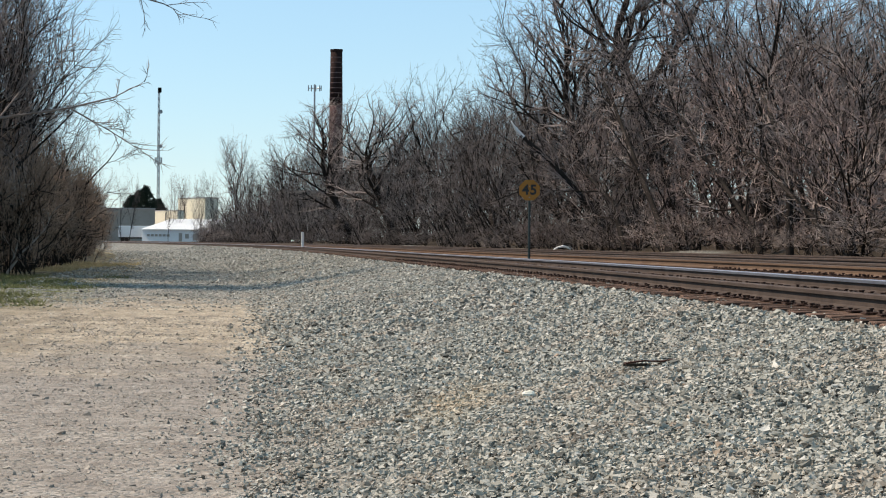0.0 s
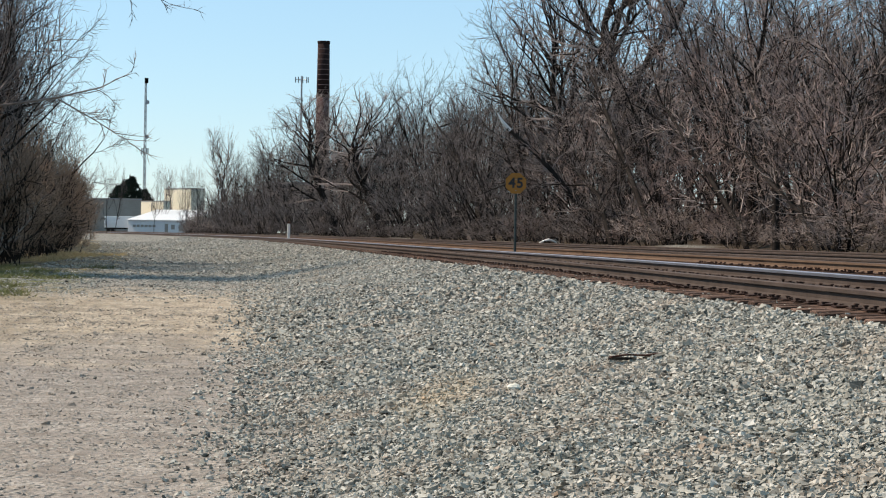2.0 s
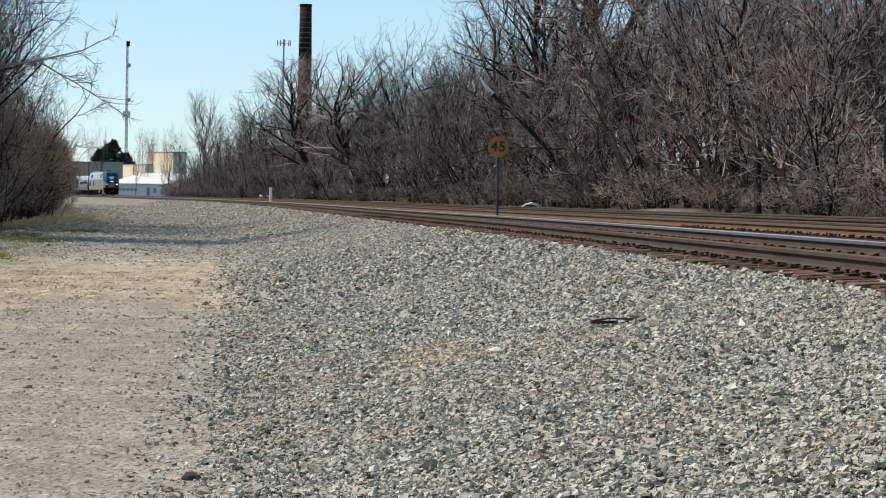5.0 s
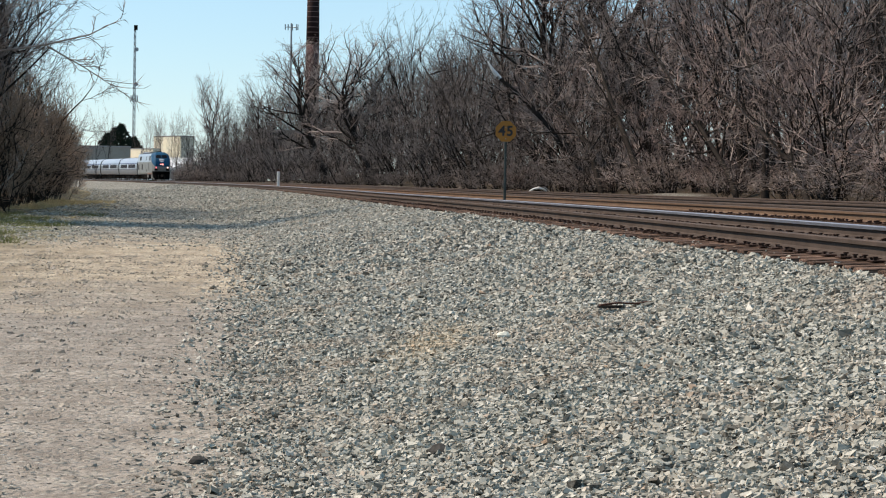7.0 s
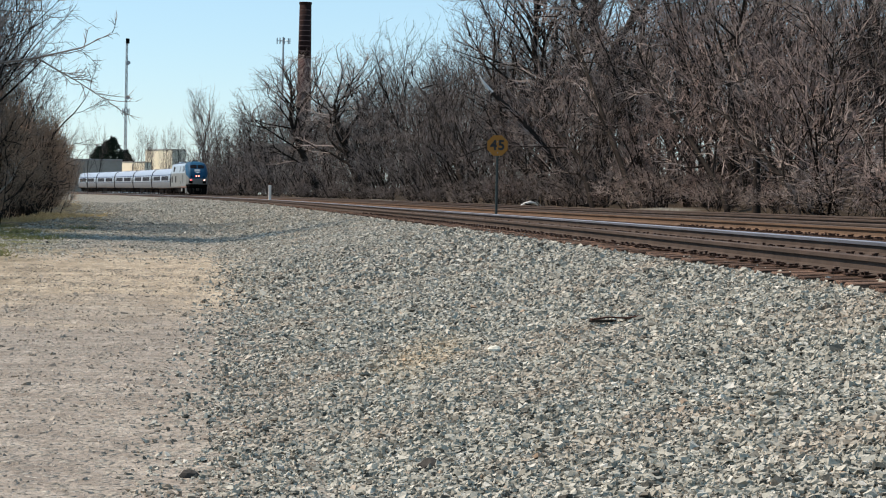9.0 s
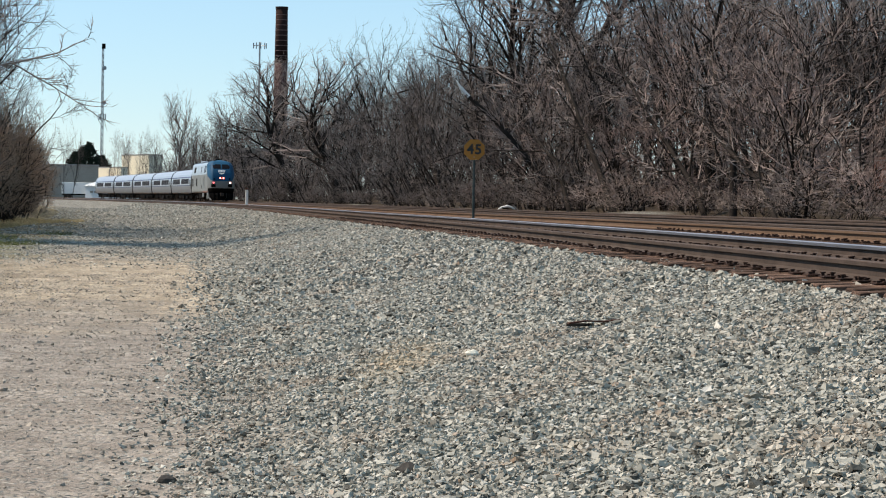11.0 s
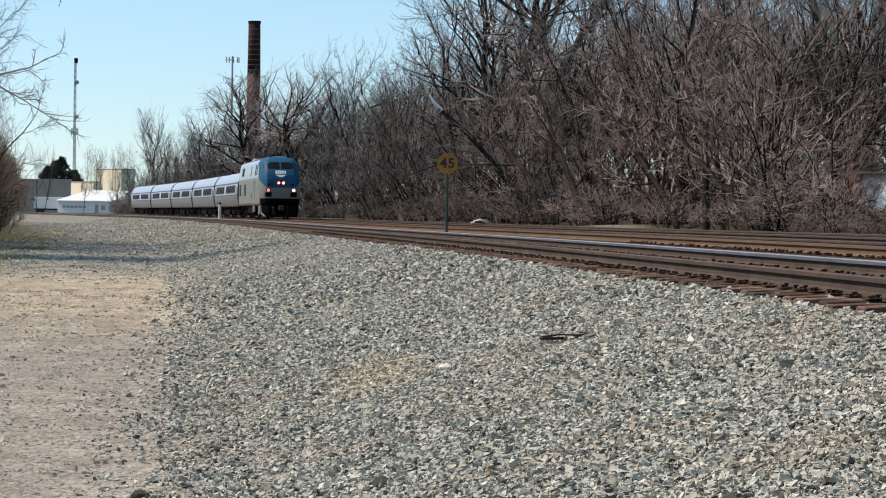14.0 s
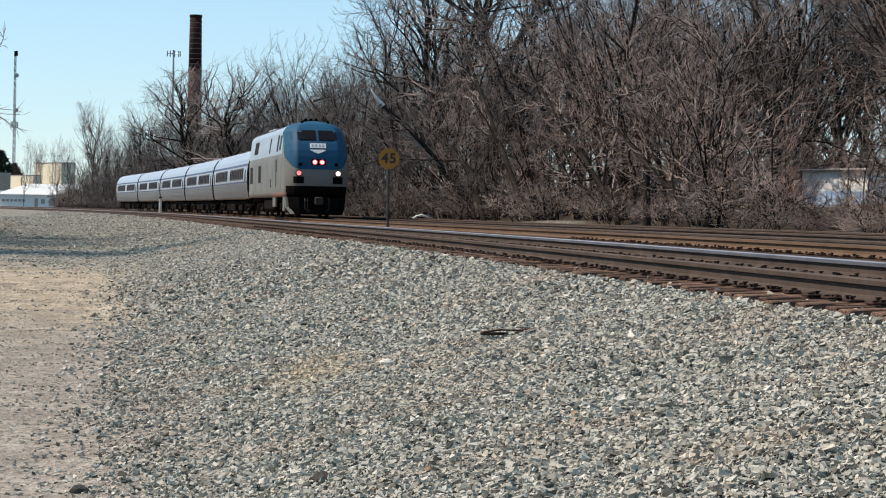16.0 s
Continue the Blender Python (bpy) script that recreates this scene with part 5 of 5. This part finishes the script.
def build_leaning_trees():
    slanting = "dark leafless stem slanting through the thicket"
    leaning_tree("half_fallen_tree", "dark half-fallen leafless tree slanting through the thicket", 15, [(58.5, 19.9, 0.9), (62.8, 19.8, 1.75), (66, 19.8, 2.3), (70, 19.9, 2.9), (73.2, 19.9, 3.25), (76, 20.1, 3.95), (79, 20.4, 5.0)], 0.085, 14)
    leaning_tree("leaning_tree", slanting, 41, [(168.2, 20.5, 1.0), (172.3, 20.6, 4.15), (177.7, 20.7, 5.8), (189.5, 20.8, 9.3), (203.8, 20.9, 13.0)], 0.3, 12, "twig_dark")
    leaning_tree("leaning_tree", slanting, 42, [(82.6, 18.9, 1.0), (84.6, 19, 2.1), (89.3, 19.1, 3.7), (93.7, 19.2, 5.1), (99, 19.3, 7.0), (104.5, 19.4, 8.6)], 0.12, 11)
    leaning_tree("leaning_tree", "dark leafless stem rising from the thicket", 43, [(81.3, 19.6, 1.0), (81.9, 19.7, 3.3), (82.7, 19.8, 4.6), (85.5, 19.9, 6.5), (88.7, 20, 8.4)], 0.16, 9)
    leaning_tree("leaning_tree", slanting, 44, [(72.2, 18.8, 1.0), (75.4, 18.9, 2.5), (80.2, 19, 3.7), (84.5, 19.1, 4.9), (90.3, 19.2, 5.7)], 0.1, 9)
    leaning_tree("leaning_tree", slanting, 45, [(101, 19.2, 1.0), (106.7, 19.3, 3.8), (113.1, 19.4, 6.8), (118.4, 19.5, 9.4), (125.9, 19.6, 12.4)], 0.17, 12)
    leaning_tree("leaning_tree", slanting, 46, [(111, 19, 1.0), (115.4, 19.1, 3.65), (123.6, 19.2, 5.35), (134.9, 19.3, 7.0)], 0.15, 8)


build_leaning_trees()


# ---- the train ----
PC = P_RAIL + P_TRACK + GAUGE / 2
LOCO_L = 21.0


def bogie(parent, y, r, base, heavy=False):
    """A four-wheel bogie: side frames, springs, axle boxes, bolster and wheels."""
    g = Geo()
    for s in (-1, 1):
        g.box(s * 1.08 - 0.08, s * 1.08 + 0.08, y - base / 2 - 0.55, y + base / 2 + 0.55, r * 0.95, r * 0.95 + 0.26, cut=0.05)
        g.box(s * 1.08 - 0.1, s * 1.08 + 0.1, y - 0.55, y + 0.55, r * 0.55, r * 0.95, cut=0.06)
        for dy in (-0.5, 0.5):
            g.box(s * 1.1 - 0.13, s * 1.1 + 0.13, y + dy * base - 0.22, y + dy * base + 0.22, r - 0.2, r + 0.22, cut=0.06)
            g.tube([(s * 1.1, y + dy * base - 0.32, r + 0.1), (s * 1.1, y + dy * base - 0.32, r + 0.55)], [0.1, 0.1], 8)
            g.tube([(s * 1.1, y + dy * base + 0.32, r + 0.1), (s * 1.1, y + dy * base + 0.32, r + 0.55)], [0.1, 0.1], 8)
        g.tube([(s * 1.18, y - 0.3, r + 0.5), (s * 1.18, y + 0.3, r + 0.05)], [0.05, 0.07], 8)
    g.box(-1.0, 1.0, y - 0.3, y + 0.3, r * 0.8, r + 0.35, cut=0.04)
    b = g.make("bogie", M["underframe"], parent, "grimy dark bogie frame with springs")
    for dy in (-0.5, 0.5):
        for s in (-1, 1):
            g = Geo()
            g.tube([(s * 0.66, y + dy * base, r), (s * 0.69, y + dy * base, r)], [r + 0.03, r + 0.03], 24)
            g.tube([(s * 0.69, y + dy * base, r), (s * 0.80, y + dy * base, r)], [r, r * 0.97], 24)
            g.tube([(s * 0.80, y + dy * base, r), (s * 0.86, y + dy * base, r)], [r * 0.35, r * 0.3], 12)
            g.make("wheel", M["wheel"], b)
    return b


# z, half width, nose y of the locomotive's slices
SLICES = [(0.98, 1.47, 10.15), (1.2, 1.5, 10.32), (1.6, 1.5, 10.42), (2.0, 1.5, 10.42), (2.3, 1.5, 10.4), (2.6, 1.5, 10.34), (2.9, 1.5, 10.24), (3.2, 1.48, 10.1), (3.5, 1.45, 9.9), (3.8, 1.4, 9.64), (4.1, 1.37, 9.36), (4.3, 1.26, 9.12), (4.46, 1.05, 8.85), (4.57, 0.72, 8.45), (4.64, 0.2, 7.9)]
SIDE_Y = [-10.5, -8, -5, -2, 1, 3.5, 5.5, 6.2] + [6.5 + 0.06 * i for i in range(42)]
LEVELS = sorted({0.98, 1.2, 1.4, 1.5, 1.6, 2.0, 4.48, 4.55, 4.6, 4.64} | {round(2.24 + 0.04 * i, 2) for i in range(56)})


def slice_at(z):
    zs = [s[0] for s in SLICES]
    return float(np.interp(z, zs, [s[1] for s in SLICES])), float(np.interp(z, zs, [s[2] for s in SLICES]))


def front_y(x, z):
    """The nose's surface: flat in the middle, swept back to the sides."""
    w, yf = slice_at(z)
    a = min(abs(x) / w, 1.0)
    return yf - 0.1 * a * a - 0.95 * max(0.0, a - 0.62) ** 2 / 0.1444


def front_panel(g, x0, x1, z0, z1, off, deep=0.06, n=4, mat=0):
    """A plate that follows the nose, standing off it."""
    base = len(g.v)
    for lay in (off, -deep):
        for j in range(n + 1):
            for i in range(n + 1):
                x, z = x0 + (x1 - x0) * i / n, z0 + (z1 - z0) * j / n
                g.v.append((x, front_y(x, z) + lay, z))
    k, s = n + 1, (n + 1) ** 2
    for j in range(n):
        for i in range(n):
            a = base + j * k + i
            g.face(a, a + 1, a + k + 1, a + k, mat=mat)
            g.face(s + a, s + a + k, s + a + k + 1, s + a + 1, mat=mat)
    rim = [i for i in range(k)] + [j * k + n for j in range(1, k)] + [n * k + i for i in range(n - 1, -1, -1)] + [j * k for j in range(n - 1, 0, -1)]
    for a, b in zip(rim, rim[1:] + rim[:1]):
        g.face(base + a, base + s + a, base + s + b, base + b, mat=mat)


def side_panel(g, s, y0, y1, z0, z1, off, width_at, n=3, deep=0.05, mat=0):
    """A plate that follows a curved side wall; s: +1 or -1."""
    base = len(g.v)
    for lay in (off, -deep):
        for j in range(n + 1):
            z = z0 + (z1 - z0) * j / n
            x = s * (width_at(z) + lay)
            g.v += [(x, y0, z), (x, y1, z)]
    k = 2 * (n + 1)
    for j in range(n):
        a = base + 2 * j
        g.face(a, a + 1, a + 3, a + 2, mat=mat)
        g.face(k + a, k + a + 2, k + a + 3, k + a + 1, mat=mat)
        g.face(a, a + 2, k + a + 2, k + a, mat=mat)
        g.face(a + 1, k + a + 1, k + a + 3, a + 3, mat=mat)
    g.face(base, k + base, k + base + 1, base + 1, mat=mat)
    e = base + 2 * n
    g.face(e, e + 1, k + e + 1, k + e, mat=mat)


def build_loco():
    t = thing("locomotive", "blue and pale grey diesel passenger locomotive with glowing headlights", "locomotive")
    rings = []
    for z in LEVELS:
        w, yf = slice_at(z)
        right = [(w, y, z) for y in SIDE_Y]
        nose = [(w * c, front_y(w * c, z), z) for c in [1 - 0.02 * i for i in range(20)] + [0.6, 0.45, 0.25, 0.0]]
        right = [(x, min(y, nose[0][1] - 0.1), zz) for x, y, zz in right]
        pts = right + nose + [(-x, y, zz) for x, y, zz in reversed(right + nose[:-1])]
        rings.append(pts)
    n = len(rings[0])

    def paint(i, k):
        q = [rings[i][k], rings[i][(k + 1) % n], rings[i + 1][k], rings[i + 1][(k + 1) % n]]
        x, y, z = (sum(v[j] for v in q) / 4 for j in range(3))
        back = max(0.0, front_y(0, z) - y)
        if z < 1.5 and y > 9.5:
            return 4
        if y > 7.0 and z > 2.28 + 0.5 * back + 0.1 * back * back:
            return 0
        if z > 4.36:
            return 5
        # upper sides: silver, with the sky's bluish brightness on the slope painted in
        if z > 3.05 and y < 7.9:
            return 2
        return 3 if z < 1.22 and 3.0 < y < 9.4 else 1
    g = Geo()
    g.loft(rings, paint, capmat=4)
    body = g.make("body", [M["loco_blue"], M["loco_grey"], M["loco_roof"], M["red_stripe"], M["loco_dark"], M["roof_navy"]], t, "pale grey body with blue nose, silver upper sides painted sky-bright and thin red sill", smooth=True)
    wid = lambda z: slice_at(z)[0]
    for s in (-1, 1):
        g = Geo()
        front_panel(g, *sorted((s * 0.06, s * 1.2)), 3.7, 4.15, 0.012)
        g.make("windscreen", M["dark_glass"], t, "dark sloping windscreen pane")
        g = Geo()
        front_panel(g, *sorted((s * 0.06, s * 1.2)), 3.66, 3.7, 0.02, n=3)
        g.make("wiper_sill", M["loco_dark"], t)
        g = Geo()
        g.tube([(s * 0.17, front_y(0.17, 2.62) - 0.05, 2.62), (s * 0.17, front_y(0.17, 2.62) + 0.05, 2.62)], [0.085, 0.085], 16)
        g.make("headlight", M["lamp_warm"], t, "glowing headlight")
        # this glowing ring paints the headlight's red halo and is no lamp
        g = Geo()
        g.tube([(s * 0.17, front_y(0.17, 2.62) - 0.05, 2.62), (s * 0.17, front_y(0.17, 2.62) + 0.03, 2.62)], [0.125, 0.125], 16)
        g.make("reflector", M["halo_red"], t, "red glowing ring standing for the headlight's halo")
        x = s * 0.92
        g = Geo()
        g.tube([(x, front_y(x, 2.1) - 0.1, 2.1), (x, front_y(x, 2.1) + 0.06, 2.1)], [0.15, 0.15], 16)
        ring = g.make("ditch_light", M["loco_dark"], t)
        g = Geo()
        g.tube([(x, front_y(x, 2.1), 2.1), (x, front_y(x, 2.1) + 0.075, 2.1)], [0.11, 0.11], 16)
        g.make("lens", M["lamp_white" if s < 0 else "lamp_pink"], ring, "glowing ditch light lens")
        g = Geo()
        front_panel(g, x - 0.24, x + 0.24, 1.62, 1.94, 0.015)
        g.make("step_recess", M["loco_dark"], t, "dark step recess")
        g = Geo()
        g.tube([(s * 0.84, front_y(0.84, 2.52) - 0.05, 2.52), (s * 0.84, front_y(0.84, 2.52) + 0.06, 2.52)], [0.09, 0.08], 12)
        g.make("marker_light", M["loco_dark"], t)
        g = Geo()
        g.tube([(s * 0.62, 8.6, 4.45), (s * 0.62, 8.6, 4.62)], [0.05, 0.05], 8)
        g.make("antenna", M["loco_dark"], t)
        # side windows, door, vents and panels
        for y0, y1, z0, z1, nm, mt in ((6.35, 7.15, 3.25, 3.95, "cab_window", "dark_glass"), (5.1, 5.75, 3.2, 4.0, "cab_vent", "grille"), (1.2, 1.7, 3.2, 3.95, "roof_vent", "grille"), (5.25, 5.85, 1.55, 3.0, "cab_door", "loco_door"), (5.4, 5.7, 2.2, 2.85, "door_window", "dark_glass"), (-4.6, -3.2, 1.75, 2.65, "air_intake", "grille"), (-9.6, -8.2, 1.75, 2.65, "air_intake", "grille"), (2.2, 2.5, 1.45, 1.9, "fuel_gauge_panel", "grille"), (-7.6, -5.4, 3.3, 3.95, "radiator_grille", "grille")):
            g = Geo()
            side_panel(g, s, y0, y1, z0, z1, 0.012, wid)
            g.make(nm, M[mt], t)
        for y in (-10.2, -6.4, -2.6, 0.6, 3.4, 7.6):
            g = Geo()
            side_panel(g, s, y - 0.012, y + 0.012, 1.3, 3.05, 0.006, wid)
            g.make("panel_seam", M["loco_door"], t)
        g = Geo()
        g.tube([(s * 1.46, 5.1, 1.0), (s * 1.53, 5.1, 1.9), (s * 1.53, 5.1, 2.8)], [0.02, 0.02, 0.02], 6)
        g.make("grab_rail", M["steel_pole"], t)
        # pale skirt and pilot corner
        for y0, y1, z0 in ((3.2, 4.6, 0.5), (8.3, 9.1, 0.3)):
            g = Geo()
            g.box(s * 1.4 - 0.06, s * 1.4 + 0.06, y0, y1, z0, 1.0, cut=0.03)
            g.make("skirt", M["loco_grey"], t)
        if s > 0:
            g = Geo()
            g.loft([[(s * 1.45, 9.0, 0.98), (s * 1.45, 9.5, 0.98), (s * 1.3, 9.5, 0.98), (s * 1.3, 9.0, 0.98)], [(s * 1.45, 9.4, 0.5), (s * 1.45, 9.8, 0.5), (s * 1.25, 9.8, 0.5), (s * 1.25, 9.4, 0.5)], [(s * 1.3, 10.2, 0.18), (s * 1.3, 10.5, 0.18), (s * 1.1, 10.5, 0.18), (s * 1.1, 10.2, 0.18)]])
            g.make("pilot_strut", M["loco_grey"], t)
    g = Geo()
    front_panel(g, -0.34, 0.34, 2.48, 2.76, 0.008)
    g.make("headlight_housing", M["loco_dark"], t)
    # number board and chevron badge, as plain shapes
    g = Geo()
    front_panel(g, -0.38, 0.38, 3.3, 3.52, 0.02)
    g.make("number_board", M["white_paint"], t, "white number board")
    g = Geo()
    for x0 in (-0.3, -0.14, 0.04, 0.2):
        front_panel(g, x0, x0 + 0.1, 3.35, 3.47, 0.028, n=1)
    g.make("number_bars", M["loco_roof"], t)
    g = Geo()
    pts = [(-0.4, 3.22), (0.4, 3.22), (0.2, 3.1), (0.0, 3.03), (-0.2, 3.1)]
    g.loft([[(x, front_y(x, z) + o, z) for x, z in pts] for o in (-0.03, 0.02)])
    g.make("chevron_badge", M["white_paint"], t, "pale chevron badge")
    # black pilot, coupler, hoses and anticlimber
    g = Geo()
    g.loft([[(x * w, y + o, z) for x, y in ((-1.35, 9.4), (-1.35, 9.9), (-0.9, 10.35), (0.9, 10.35), (1.35, 9.9), (1.35, 9.4))] for z, w, o in ((0.16, 0.9, 0.05), (0.5, 0.97, 0.05), (0.98, 1.0, 0.0))])
    pilot = g.make("pilot", M["loco_dark"], t, "black pilot plate")
    g = Geo()
    front_panel(g, -1.32, 1.32, 1.26, 1.48, 0.05)
    g.make("anticlimber", M["loco_dark"], t)
    g = Geo()
    g.box(-0.14, 0.14, 10.2, 10.75, 0.68, 0.95, cut=0.05)
    g.box(-0.2, 0.2, 10.65, 10.9, 0.62, 1.0, cut=0.06)
    g.make("coupler", M["wheel"], t)
    for x in (-0.5, 0.5, 0.62):
        g = Geo()
        g.tube([(x, 10.35, 0.95), (x, 10.55, 0.8), (x, 10.5, 0.45), (x * 0.8, 10.45, 0.3)], [0.03] * 4, 8)
        g.make("brake_hose", M["wheel"], t)
    # roof gear
    g = Geo()
    g.box(-0.55, 0.55, -9.5, -6.0, 4.56, 4.72, cut=0.04)
    g.make("radiator_hood", M["loco_roof"], t)
    g = Geo()
    g.box(-0.4, 0.4, -2.5, -0.8, 4.56, 4.7, cut=0.04)
    g.make("exhaust_hood", M["loco_dark"], t)
    g = Geo()
    for x in (-0.25, 0, 0.25):
        g.tube([(x, 6.2, 4.7), (x, 6.75, 4.74)], [0.035, 0.08], 10)
    g.box(-0.35, 0.35, 6.15, 6.3, 4.55, 4.74, cut=0.02)
    g.make("horn", M["loco_dark"], t)
    g = Geo()
    g.box(-1.3, 1.3, -9.9, 9.2, 0.82, 1.02, cut=0.03)
    g.make("underframe", M["underframe"], t)
    g = Geo()
    g.box(-1.35, 1.35, -2.6, 2.6, 0.3, 0.95, cut=0.12)
    g.make("fuel_tank", M["underframe"], t, "dark fuel tank")
    bogie(t, 6.3, 0.51, 2.85)
    bogie(t, -6.3, 0.51, 2.85)
    return t


COACH_HALF = [(1.4, 0.94), (1.46, 1.02), (1.53, 1.4), (1.58, 1.95), (1.575, 2.4), (1.53, 2.8), (1.42, 3.2), (1.2, 3.55), (0.85, 3.76), (0.45, 3.85), (0.12, 3.87)]


def coach_width(z):
    return float(np.interp(z, [b for _, b in COACH_HALF], [a for a, _ in COACH_HALF]))


def build_coach():
    t = thing("passenger_coach", "stainless-steel passenger coach with tubular sides and dark windows", "railway coach", group="coaches of the train")
    prof = COACH_HALF + [(-x, z) for x, z in reversed(COACH_HALF)]
    n = len(COACH_HALF)
    g = Geo()
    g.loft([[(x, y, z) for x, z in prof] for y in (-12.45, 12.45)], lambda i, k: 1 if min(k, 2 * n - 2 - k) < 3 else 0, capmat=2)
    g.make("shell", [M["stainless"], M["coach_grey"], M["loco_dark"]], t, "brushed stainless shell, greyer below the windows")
    for s in (-1, 1):
        for y0 in (-10.2, 0.9):
            g = Geo()
            side_panel(g, s, y0, y0 + 9.3, 2.05, 2.72, 0.008, coach_width)
            g.make("window_band", M["window_trim"], t, "grey window band")
            for i in range(8):
                g = Geo()
                side_panel(g, s, y0 + 0.14 + 1.15 * i, y0 + 1.02 + 1.15 * i, 2.12, 2.65, 0.016, coach_width)
                g.make("window", M["coach_window"], t)
        for z0, z1, mt, nm in ((2.8, 2.94, "coach_blue", "blue_stripe"), (1.86, 1.93, "coach_blue", "lower_stripe")):
            g = Geo()
            side_panel(g, s, -12.35, 12.35, z0, z1, 0.006, coach_width, n=1)
            g.make(nm, M[mt], t)
        for y in (-11.4, 11.4):
            g = Geo()
            side_panel(g, s, y - 0.42, y + 0.42, 1.0, 2.85, 0.008, coach_width)
            d = g.make("door", M["coach_grey"], t)
            g = Geo()
            side_panel(g, s, y - 0.2, y + 0.2, 1.95, 2.6, 0.016, coach_width)
            g.make("door_window", M["coach_window"], d)
        for i in range(7):
            z = 1.06 + 0.11 * i
            g = Geo()
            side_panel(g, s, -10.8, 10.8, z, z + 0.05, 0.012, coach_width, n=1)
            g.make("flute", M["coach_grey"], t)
    for y in (-1, 1):
        g = Geo()
        for x0, x1, z0, z1 in ((-1.15, -0.6, 0.8, 3.4), (0.6, 1.15, 0.8, 3.4), (-1.15, 1.15, 3.1, 3.5)):
            g.box(x0, x1, *sorted((y * 12.5, y * 12.98)), z0, z1, cut=0.04)
        # a near-full-profile black block fills the gap in place of its shade
        g.loft([[(x * 0.985, y * v, 0.9 + (z - 0.94) * 0.99) for x, z in prof] for v in (12.4, 12.86)])
        g.make("diaphragm", M["loco_dark"], t, "black gangway diaphragm with a dark block for the gap's shade")
    g = Geo()
    g.box(-1.1, 1.1, -12.3, 12.3, 0.6, 0.86, cut=0.03)
    g.make("underframe", M["underframe"], t)
    for y, l, x in ((-4.6, 2.6, 0.6), (-0.4, 3.0, 0.7), (3.6, 2.2, 0.6)):
        for s in (-1, 1):
            g = Geo()
            g.box(s * x - 0.55, s * x + 0.55, y - l / 2, y + l / 2, 0.25, 0.66, cut=0.05)
            g.make("equipment_box", M["underframe"], t)
    for y in (-7, 0, 7):
        g = Geo()
        g.box(-0.4, 0.4, y - 0.7, y + 0.7, 3.84, 3.93, cut=0.03)
        g.make("roof_vent", M["coach_grey"], t)
    bogie(t, 9.1, 0.46, 2.6)
    bogie(t, -9.1, 0.46, 2.6)
    return t


loco = build_loco()
coach = build_coach()
coaches = [coach] + [copy_thing(coach, Matrix()) for _ in range(4)]

# the train runs at a steady 28.9 m/s
def nose_at(t):
    return 105.37 + 28.943 * (16.0 - t)


def car_pose(u):
    return along(u, PC, Z_TRAIN, 180)


def motions():
    times = [0.5 * i for i in range(33)]
    walk(loco, [(t, car_pose(nose_at(t) + LOCO_L / 2)) for t in times])
    for i, c in enumerate(coaches):
        walk(c, [(t, car_pose(nose_at(t) + LOCO_L + 0.2 + 13.0 + 26.0 * i)) for t in times])


motions()
